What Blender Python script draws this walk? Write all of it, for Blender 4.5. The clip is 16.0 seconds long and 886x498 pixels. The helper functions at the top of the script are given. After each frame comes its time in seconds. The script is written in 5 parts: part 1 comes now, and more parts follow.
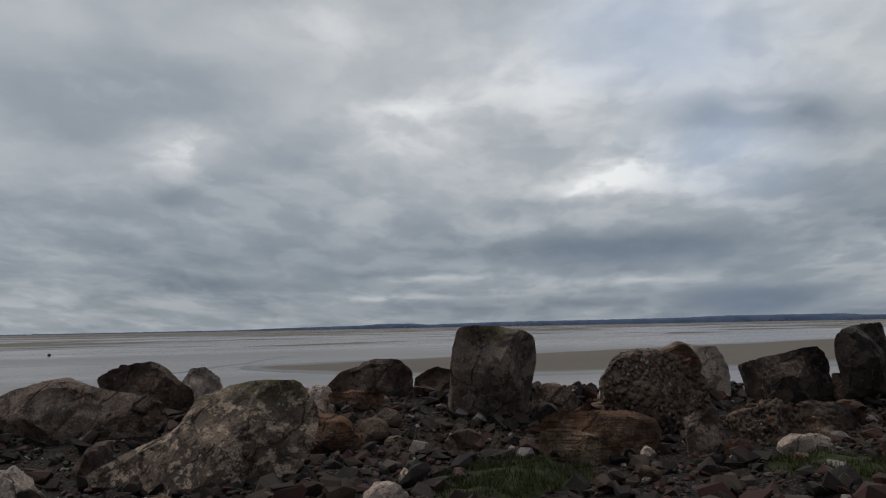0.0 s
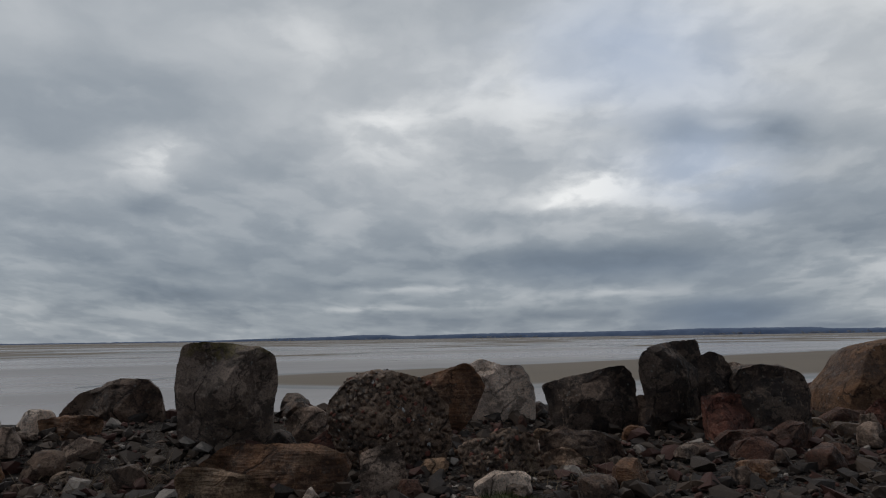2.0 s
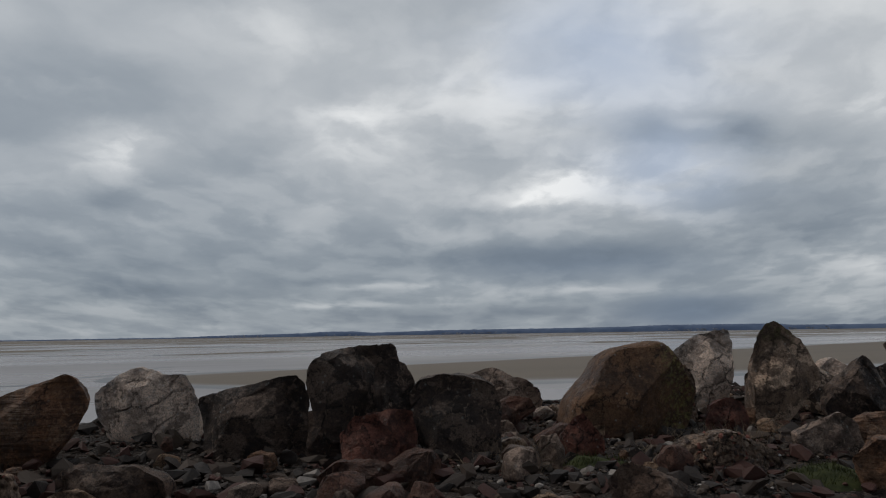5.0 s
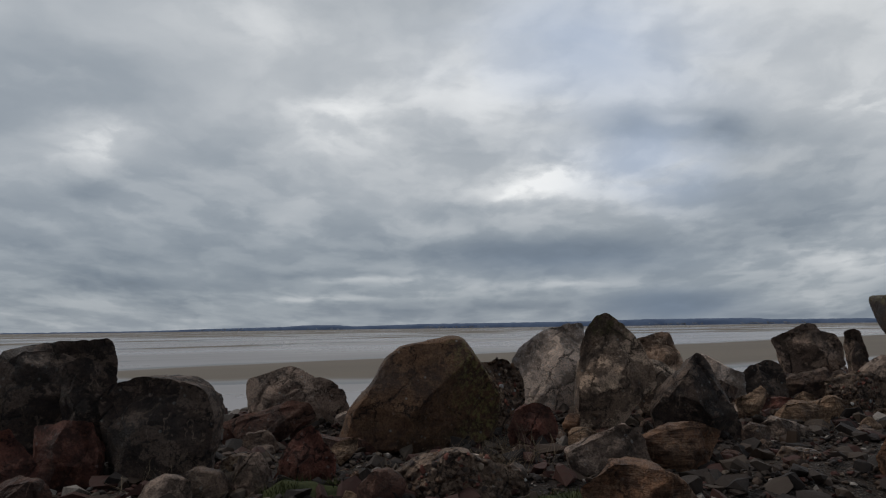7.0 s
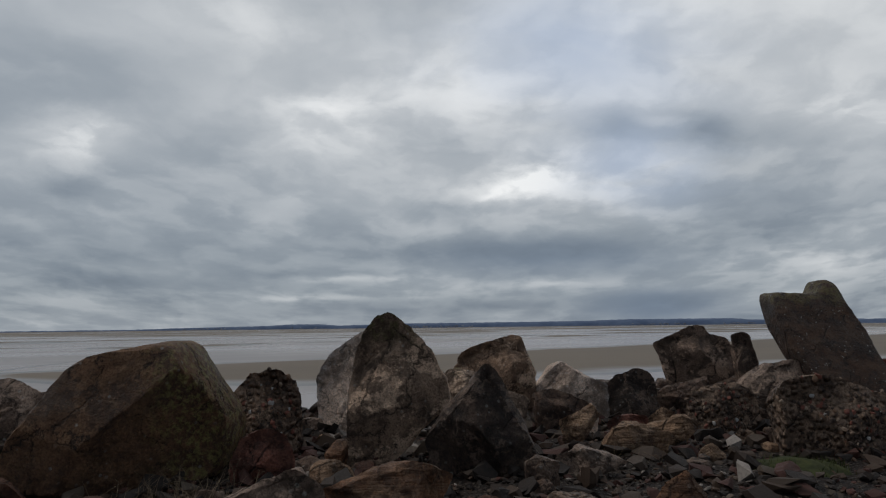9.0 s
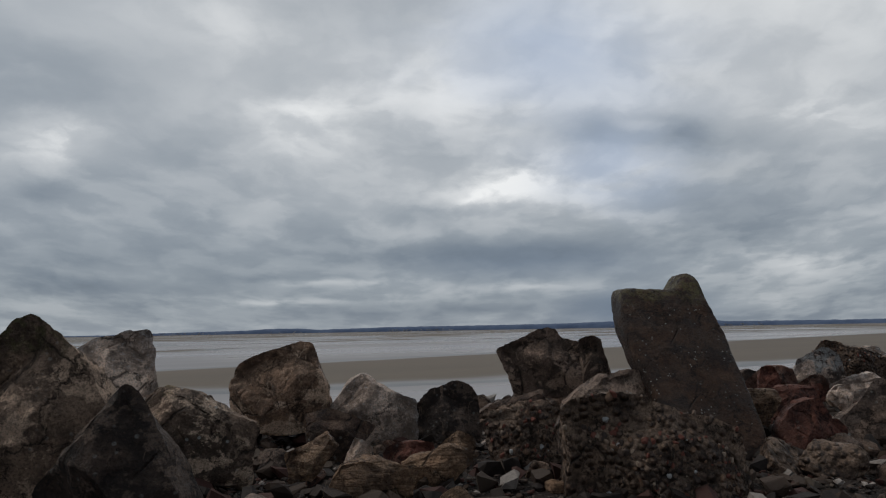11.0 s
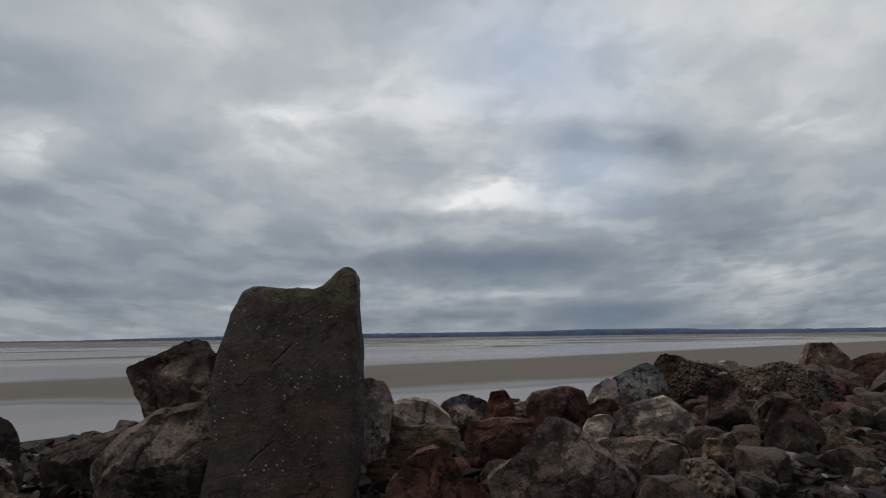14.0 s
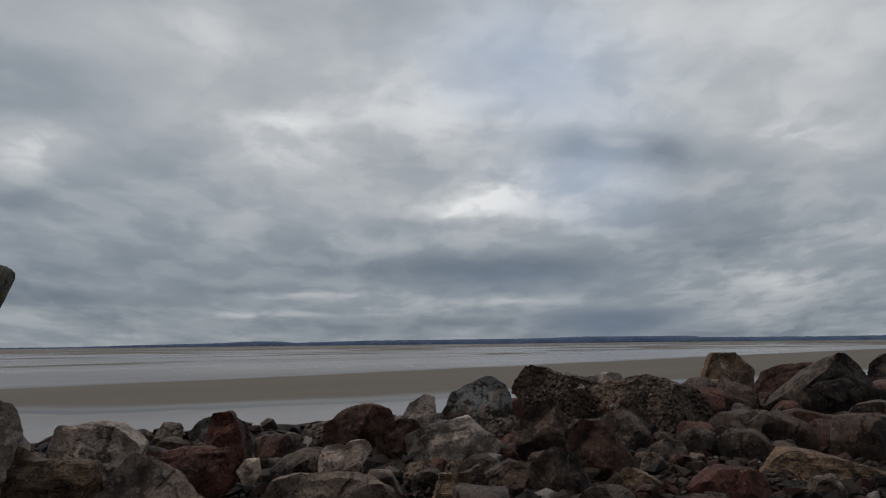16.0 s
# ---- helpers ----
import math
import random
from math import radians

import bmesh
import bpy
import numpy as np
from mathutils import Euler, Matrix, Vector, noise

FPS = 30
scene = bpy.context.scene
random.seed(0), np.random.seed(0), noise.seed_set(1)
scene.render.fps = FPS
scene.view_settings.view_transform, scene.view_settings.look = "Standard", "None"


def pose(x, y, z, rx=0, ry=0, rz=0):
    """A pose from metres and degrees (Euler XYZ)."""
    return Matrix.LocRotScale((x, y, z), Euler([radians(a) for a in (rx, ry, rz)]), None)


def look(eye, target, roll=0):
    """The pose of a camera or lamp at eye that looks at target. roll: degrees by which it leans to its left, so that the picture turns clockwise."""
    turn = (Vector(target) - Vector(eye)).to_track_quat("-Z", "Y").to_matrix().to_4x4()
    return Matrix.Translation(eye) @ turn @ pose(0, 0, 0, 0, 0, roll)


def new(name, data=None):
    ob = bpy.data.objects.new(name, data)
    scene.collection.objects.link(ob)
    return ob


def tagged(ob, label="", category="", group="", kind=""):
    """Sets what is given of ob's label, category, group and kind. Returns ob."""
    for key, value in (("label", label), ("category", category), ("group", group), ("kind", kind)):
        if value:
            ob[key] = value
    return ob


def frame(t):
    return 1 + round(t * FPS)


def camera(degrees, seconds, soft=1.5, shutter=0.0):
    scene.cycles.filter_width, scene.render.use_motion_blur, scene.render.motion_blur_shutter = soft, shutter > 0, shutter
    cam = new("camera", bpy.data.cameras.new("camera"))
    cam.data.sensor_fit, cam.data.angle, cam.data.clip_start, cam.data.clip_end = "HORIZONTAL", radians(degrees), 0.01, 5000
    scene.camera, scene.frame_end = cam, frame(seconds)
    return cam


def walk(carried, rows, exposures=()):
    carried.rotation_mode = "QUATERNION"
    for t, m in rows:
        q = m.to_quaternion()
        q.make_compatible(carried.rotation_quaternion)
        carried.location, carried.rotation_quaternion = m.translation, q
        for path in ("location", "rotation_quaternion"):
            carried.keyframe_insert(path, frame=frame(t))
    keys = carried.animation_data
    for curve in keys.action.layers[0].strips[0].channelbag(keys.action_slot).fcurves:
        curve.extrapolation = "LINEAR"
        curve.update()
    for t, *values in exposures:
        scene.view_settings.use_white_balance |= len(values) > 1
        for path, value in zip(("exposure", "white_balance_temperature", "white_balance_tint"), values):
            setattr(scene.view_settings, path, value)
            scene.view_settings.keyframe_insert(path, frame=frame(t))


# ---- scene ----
cam = camera(68.0, 16.0, 1.15)


def look_pose(x, y, z, yaw, pitch, roll):
    """Camera pose from metres and degrees of yaw, pitch and roll."""
    yw, pt = radians(yaw), radians(pitch)
    way = Vector((-math.sin(yw) * math.cos(pt), math.cos(yw) * math.cos(pt), math.sin(pt)))
    return look((x, y, z), Vector((x, y, z)) + way, roll)


PATH = [
    (0.0, look_pose(0.001, -0.000, 1.488, -21.42, 6.75, -1.09)),
    (0.5, look_pose(0.706, -0.081, 1.488, -21.30, 6.86, -1.01)),
    (1.0, look_pose(1.409, -0.135, 1.496, -21.84, 7.01, -0.88)),
    (1.5, look_pose(2.033, -0.201, 1.506, -22.69, 7.42, -0.87)),
    (2.0, look_pose(2.700, -0.185, 1.503, -23.53, 7.71, -0.83)),
    (2.5, look_pose(3.321, -0.219, 1.523, -24.38, 7.92, -0.70)),
    (3.0, look_pose(3.953, -0.203, 1.512, -24.59, 7.86, -0.46)),
    (3.5, look_pose(4.569, -0.267, 1.523, -25.32, 7.82, -0.53)),
    (4.0, look_pose(5.207, -0.276, 1.527, -25.67, 7.75, -0.75)),
    (4.5, look_pose(5.851, -0.304, 1.530, -25.96, 7.59, -0.82)),
    (5.0, look_pose(6.501, -0.334, 1.531, -26.12, 7.37, -0.87)),
    (5.5, look_pose(7.156, -0.355, 1.531, -26.23, 7.15, -0.89)),
    (6.0, look_pose(7.813, -0.358, 1.528, -26.38, 6.94, -0.90)),
    (6.5, look_pose(8.470, -0.332, 1.521, -26.64, 6.79, -0.88)),
    (7.0, look_pose(9.123, -0.214, 1.493, -27.59, 6.82, -0.78)),
    (7.5, look_pose(9.791, -0.133, 1.488, -27.60, 6.71, -0.73)),
    (8.0, look_pose(10.464, -0.052, 1.493, -27.90, 6.61, -0.72)),
    (8.5, look_pose(11.127, 0.100, 1.468, -28.20, 6.66, -0.47)),
    (9.0, look_pose(11.763, 0.118, 1.498, -28.87, 6.76, -0.64)),
    (9.5, look_pose(12.404, 0.188, 1.495, -29.32, 6.83, -0.70)),
    (10.0, look_pose(13.041, 0.256, 1.489, -29.77, 6.90, -0.80)),
    (10.5, look_pose(13.677, 0.316, 1.483, -30.20, 6.97, -0.92)),
    (11.0, look_pose(14.316, 0.358, 1.479, -30.59, 7.03, -1.01)),
    (11.5, look_pose(14.962, 0.377, 1.480, -30.92, 7.09, -1.02)),
    (12.0, look_pose(15.642, 0.366, 1.481, -31.10, 6.97, -0.89)),
    (12.5, look_pose(16.285, 0.289, 1.504, -31.27, 7.18, -0.75)),
    (13.0, look_pose(16.955, 0.277, 1.500, -31.29, 7.32, -0.70)),
    (13.5, look_pose(17.547, 0.307, 1.498, -31.85, 7.62, -0.71)),
    (14.0, look_pose(18.179, 0.340, 1.484, -32.28, 7.59, -0.71)),
    (14.5, look_pose(18.801, 0.206, 1.520, -32.27, 7.89, -0.60)),
    (15.0, look_pose(19.463, 0.169, 1.499, -32.04, 7.96, -0.39)),
    (15.5, look_pose(20.089, 0.105, 1.507, -32.19, 8.10, -0.35)),
    (16.0, look_pose(20.674, -0.012, 1.487, -32.32, 8.20, -0.61)),
]
walk(cam, PATH, ((0.0, 0.0), (4.0, 0.0), (6.5, 0.05), (9.0, 0.06), (12.0, 0.02), (13.5, 0.0), (15.0, -0.06), (16.0, -0.12)))


# ---- world: overcast sky over a thin clear sky, one weak veiled sun ----
SUN_AZ, SUN_EL = radians(-48.0), radians(52.0)
world = bpy.data.worlds.new("overcast_sky")
world.use_nodes = True
scene.world = world
wn, wl = world.node_tree.nodes, world.node_tree.links
wn.clear()


def wmath(op, a, b=None, c=None, clamp=False):
    n = wn.new("ShaderNodeMath")
    n.operation, n.use_clamp = op, clamp
    for i, v in enumerate((a, b, c)):
        if v is None:
            continue
        if isinstance(v, (int, float)):
            n.inputs[i].default_value = v
        else:
            wl.new(v, n.inputs[i])
    return n.outputs[0]


def wsmooth(v, lo, hi, to_lo=0.0, to_hi=1.0):
    n = wn.new("ShaderNodeMapRange")
    n.interpolation_type = "SMOOTHSTEP"
    wl.new(v, n.inputs[0])
    for i, k in enumerate((lo, hi, to_lo, to_hi)):
        n.inputs[i + 1].default_value = k
    return n.outputs[0]


def wnoise(vec, scale, detail, rough=0.5, colour=False):
    n = wn.new("ShaderNodeTexNoise")
    n.inputs["Scale"].default_value, n.inputs["Detail"].default_value, n.inputs["Roughness"].default_value = scale, detail, rough
    wl.new(vec, n.inputs["Vector"])
    return n.outputs["Color" if colour else "Fac"]


def wmix(fac, a, b):
    n = wn.new("ShaderNodeMix")
    n.data_type = "RGBA"
    for i, v in ((0, fac), (6, a), (7, b)):
        if isinstance(v, (int, float)):
            n.inputs[i].default_value = v
        elif isinstance(v, tuple):
            n.inputs[i].default_value = (*v, 1)
        else:
            wl.new(v, n.inputs[i])
    return n.outputs[2]


def wcombine(x, y, z):
    n = wn.new("ShaderNodeCombineXYZ")
    for i, v in enumerate((x, y, z)):
        if isinstance(v, (int, float)):
            n.inputs[i].default_value = v
        else:
            wl.new(v, n.inputs[i])
    return n.outputs[0]


tc = wn.new("ShaderNodeTexCoord")
turn = wn.new("ShaderNodeMapping")
turn.vector_type = "TEXTURE"
turn.inputs["Rotation"].default_value = (0, 0, radians(-28.0))
wl.new(tc.outputs["Generated"], turn.inputs["Vector"])
sep = wn.new("ShaderNodeSeparateXYZ")
wl.new(turn.outputs[0], sep.inputs[0])
dx, dy, dz = sep.outputs
up = wmath("MAXIMUM", dz, 0.0)
# the cloud deck as a sheet seen in perspective
lift = wmath("ADD", up, 0.20)
deck = wcombine(wmath("DIVIDE", dx, lift), wmath("DIVIDE", dy, lift), 0.0)
swirl = wnoise(deck, 0.9, 3.0, 0.5, True)
warped = wn.new("ShaderNodeVectorMath")
warped.operation = "MULTIPLY_ADD"
wl.new(swirl, warped.inputs[0])
warped.inputs[1].default_value = (0.9, 0.9, 0.9)
wl.new(deck, warped.inputs[2])
big = wnoise(warped.outputs[0], 0.55, 4.0, 0.5)
fine = wnoise(warped.outputs[0], 1.6, 5.0, 0.5)
# cloud places on a flat chart ahead: right and up as slopes
ahead = wmath("MAXIMUM", dy, 0.05)
cx0, cz0 = wmath("DIVIDE", dx, ahead), wmath("DIVIDE", dz, ahead)
wob = wnoise(wcombine(wmath("MULTIPLY", cx0, 1.0), wmath("MULTIPLY", cz0, 1.8), 3.0), 4.0, 7.0, 0.6, True)
wsep = wn.new("ShaderNodeSeparateColor")
wl.new(wob, wsep.inputs[0])
cx = wmath("ADD", cx0, wmath("MULTIPLY", wmath("SUBTRACT", wsep.outputs[0], 0.5), 0.13))
low = wsmooth(cz0, 0.0, 0.30, 0.012, 0.09)
cz = wmath("ADD", cz0, wmath("MULTIPLY", wmath("SUBTRACT", wsep.outputs[1], 0.5), low))
front = wsmooth(dy, 0.1, 0.4)
# banks of cloud lie flatter and closer towards the horizon
reach = wmath("ADD", wmath("MAXIMUM", cz, 0.0), 0.26)
bank_x, bank_y = wmath("DIVIDE", cx, reach), wmath("DIVIDE", 1.0, reach)
heap = wnoise(wcombine(bank_x, bank_y, 1.7), 2.1, 6.0, 0.48)
puff = wnoise(wcombine(bank_x, bank_y, 7.4), 5.6, 6.0, 0.50)


def cloud(x, z, sx, sz, amount, slope=0.0):
    """One soft lighter or darker cloud at a place of the chart."""
    u = wmath("SUBTRACT", cx, x)
    v = wmath("SUBTRACT", wmath("SUBTRACT", cz, z), wmath("MULTIPLY", u, slope))
    u, v = wmath("DIVIDE", u, sx), wmath("DIVIDE", v, sz)
    r = wmath("ADD", wmath("MULTIPLY", u, u), wmath("MULTIPLY", v, v))
    return wmath("MULTIPLY", wmath("EXPONENT", wmath("MULTIPLY", r, -1.0)), amount)


LIGHTER = [
    (-0.55, 0.295, 0.085, 0.045, 0.30), (-0.15, 0.340, 0.085, 0.050, 0.12), (0.12, 0.212, 0.095, 0.032, 0.19, 0.30), (0.10, 0.205, 0.040, 0.008, 0.13, 0.45), (0.16, 0.232, 0.022, 0.007, 0.16, 0.5),
    (0.365, 0.318, 0.040, 0.010, 0.22), (-0.05, 0.31, 0.26, 0.10, 0.08), (0.26, 0.25, 0.14, 0.05, 0.15),
    (0.60, 0.10, 0.16, 0.025, 0.16), (-0.12, 0.076, 0.09, 0.006, 0.16), (-0.20, 0.047, 0.12, 0.006, 0.18),
    (0.17, 0.063, 0.11, 0.008, 0.14), (-0.36, 0.48, 0.16, 0.06, 0.12), (0.66, 0.34, 0.10, 0.05, 0.14), (0.32, 0.42, 0.32, 0.13, 0.18), (0.30, 0.20, 0.22, 0.06, 0.08),
]
DARKER = [
    (0.295, 0.300, 0.075, 0.032, -0.33), (0.43, 0.308, 0.060, 0.038, -0.34), (0.56, 0.288, 0.10, 0.025, -0.07),
    (-0.565, 0.215, 0.045, 0.022, -0.14), (-0.66, 0.42, 0.28, 0.13, -0.24), (0.19, 0.115, 0.20, 0.028, -0.20),
    (-0.47, 0.125, 0.18, 0.035, -0.11), (0.345, 0.030, 0.10, 0.022, -0.36), (-0.38, 0.075, 0.18, 0.014, -0.16),
    (0.54, 0.42, 0.18, 0.09, -0.10), (0.04, 0.178, 0.13, 0.018, -0.14), (-0.15, 0.19, 0.13, 0.03, -0.02), (0.50, 0.19, 0.10, 0.03, -0.12), (-0.02, 0.03, 0.30, 0.012, -0.10),
]
total = 0.0
for spec in LIGHTER + DARKER:
    total = wmath("ADD", cloud(*spec), total)
total = wmath("MULTIPLY", wmath("MULTIPLY", total, wsmooth(puff, 0.30, 0.62, 0.65, 1.3)), front)
deckv = wmath("ADD", wmath("MULTIPLY", wmath("SUBTRACT", big, 0.5), 0.25), wmath("MULTIPLY", wmath("SUBTRACT", fine, 0.5), 0.12))
ahead_part = wmath("ADD", wmath("MULTIPLY", wmath("SUBTRACT", heap, 0.5), 0.54), wmath("MULTIPLY", wsmooth(puff, 0.36, 0.64, -0.07, 0.07), wsmooth(cz0, 0.36, 0.10, 0.5, 0.9)))
deckv = wmath("ADD", deckv, wmath("MULTIPLY", ahead_part, front))
shade = wmath("ADD", wmath("ADD", total, deckv), 0.485)
shade = wmath("ADD", shade, wmath("MULTIPLY", front, wsmooth(cz0, 0.04, 0.40, -0.03, 0.17)))
# greyer and heavier overhead and inland, thinner over the sea
shade = wmath("SUBTRACT", shade, wsmooth(dz, 0.42, 0.95, 0.0, 0.06))
shade = wmath("SUBTRACT", shade, wsmooth(dy, 0.2, -0.7, 0.0, 0.15))
ramp = wn.new("ShaderNodeValToRGB")
wl.new(shade, ramp.inputs[0])
stops = [(0.0, (0.085, 0.105, 0.130)), (0.25, (0.175, 0.208, 0.250)), (0.48, (0.305, 0.337, 0.370)), (0.72, (0.500, 0.520, 0.538)), (1.0, (0.86, 0.86, 0.85))]
while len(ramp.color_ramp.elements) < len(stops):
    ramp.color_ramp.elements.new(0.5)
for e, (p, c) in zip(ramp.color_ramp.elements, stops):
    e.position, e.color = p, (0.988 * c[0], c[1], 1.012 * c[2], 1)
# thin places of the deck let blue through
thin = wmath("MULTIPLY", wmath("ADD", cloud(0.24, 0.45, 0.20, 0.12, 0.75), cloud(0.33, 0.25, 0.13, 0.06, 0.6)), front)
cloud_colour = wmix(wmath("MULTIPLY", thin, wsmooth(fine, 0.35, 0.6)), ramp.outputs[0], (0.34, 0.42, 0.56))
# a slate-blue shower far out over the hills
rain = wmath("MULTIPLY", wmath("ADD", cloud(0.34, 0.028, 0.11, 0.026, 0.75), cloud(0.20, 0.095, 0.20, 0.03, 0.35)), front)
cloud_colour = wmix(rain, cloud_colour, (0.165, 0.215, 0.290))
cloud_bg = wn.new("ShaderNodeBackground")
wl.new(cloud_colour, cloud_bg.inputs[0])
cloud_bg.inputs[1].default_value = 1.03
sky = wn.new("ShaderNodeTexSky")
sky.sky_type, sky.sun_disc, sky.sun_elevation, sky.sun_rotation = "NISHITA", False, SUN_EL, SUN_AZ
sky_bg = wn.new("ShaderNodeBackground")
wl.new(sky.outputs[0], sky_bg.inputs[0])
sky_bg.inputs[1].default_value = 0.06
over = wn.new("ShaderNodeMixShader")
over.inputs[0].default_value = 0.94
wl.new(sky_bg.outputs[0], over.inputs[1])
wl.new(cloud_bg.outputs[0], over.inputs[2])
wout = wn.new("ShaderNodeOutputWorld")
wl.new(over.outputs[0], wout.inputs[0])

sun = new("sun", bpy.data.lights.new("sun", "SUN"))
sun.data.energy, sun.data.angle, sun.data.color = 0.8, radians(16), (1.0, 0.96, 0.90)
sun.matrix_world = look((0, 0, 40), (20 * math.sin(SUN_AZ) * -1, -20 * math.cos(SUN_AZ), 40 - 20 * math.tan(SUN_EL)))

# ---- materials ----
class Graph:
    """A small helper to write node materials."""

    def __init__(self, name):
        self.mat = bpy.data.materials.new(name)
        self.mat.use_nodes = True
        self.n, self.l = self.mat.node_tree.nodes, self.mat.node_tree.links
        self.bsdf = self.n["Principled BSDF"]
        self.tc = self.n.new("ShaderNodeTexCoord")
        self.info = self.n.new("ShaderNodeObjectInfo")
        shift = self.n.new("ShaderNodeVectorMath")
        shift.operation = "MULTIPLY_ADD"
        self.l.new(self.info.outputs["Random"], shift.inputs[0])
        shift.inputs[1].default_value = (17.0, 31.0, 23.0)
        self.l.new(self.tc.outputs["Object"], shift.inputs[2])
        self.vec = shift.outputs[0]

    def put(self, sock, v):
        if isinstance(v, (int, float)):
            sock.default_value = v
        elif isinstance(v, tuple):
            sock.default_value = (*v, 1) if len(v) == 3 and sock.type == "RGBA" else v
        else:
            self.l.new(v, sock)

    def noise(self, scale, detail=6, rough=0.6, vec=None):
        n = self.n.new("ShaderNodeTexNoise")
        n.inputs["Scale"].default_value, n.inputs["Detail"].default_value, n.inputs["Roughness"].default_value = scale, detail, rough
        self.l.new(vec or self.vec, n.inputs["Vector"])
        return n.outputs["Fac"]

    def cells(self, scale, feature="F1", vec=None, out="Distance"):
        n = self.n.new("ShaderNodeTexVoronoi")
        n.feature = feature
        n.inputs["Scale"].default_value = scale
        self.l.new(vec or self.vec, n.inputs["Vector"])
        return n.outputs[out]

    def scaled(self, x, y, z):
        n = self.n.new("ShaderNodeVectorMath")
        n.operation = "MULTIPLY"
        self.l.new(self.vec, n.inputs[0])
        n.inputs[1].default_value = (x, y, z)
        return n.outputs[0]

    def step(self, v, lo, hi, a=0.0, b=1.0):
        n = self.n.new("ShaderNodeMapRange")
        n.interpolation_type = "SMOOTHSTEP"
        for i, k in enumerate((v, lo, hi, a, b)):
            self.put(n.inputs[i], k)
        return n.outputs[0]

    def math(self, op, a, b=0.0, clamp=False):
        n = self.n.new("ShaderNodeMath")
        n.operation, n.use_clamp = op, clamp
        self.put(n.inputs[0], a)
        self.put(n.inputs[1], b)
        return n.outputs[0]

    def mix(self, f, a, b, blend="MIX"):
        n = self.n.new("ShaderNodeMix")
        n.data_type, n.blend_type = "RGBA", blend
        for i, v in ((0, f), (6, a), (7, b)):
            self.put(n.inputs[i], v)
        return n.outputs[2]

    def bump(self, height, strength, distance):
        n = self.n.new("ShaderNodeBump")
        n.inputs["Strength"].default_value, n.inputs["Distance"].default_value = strength, distance
        self.l.new(height, n.inputs["Height"])
        self.l.new(n.outputs[0], self.bsdf.inputs["Normal"])

    def done(self, colour, rough, spec=0.4):
        self.put(self.bsdf.inputs["Base Color"], colour)
        self.put(self.bsdf.inputs["Roughness"], rough)
        self.bsdf.inputs["Specular IOR Level"].default_value = spec
        return self.mat

    def axis(self, i):
        s = self.n.new("ShaderNodeSeparateXYZ")
        self.l.new(self.tc.outputs["Object"], s.inputs[0])
        return s.outputs[i]


def warm(c):
    """The iron-stained brown that all the stones of this shore share."""
    return (1.66 * c[0], 1.26 * c[1], 1.04 * c[2])


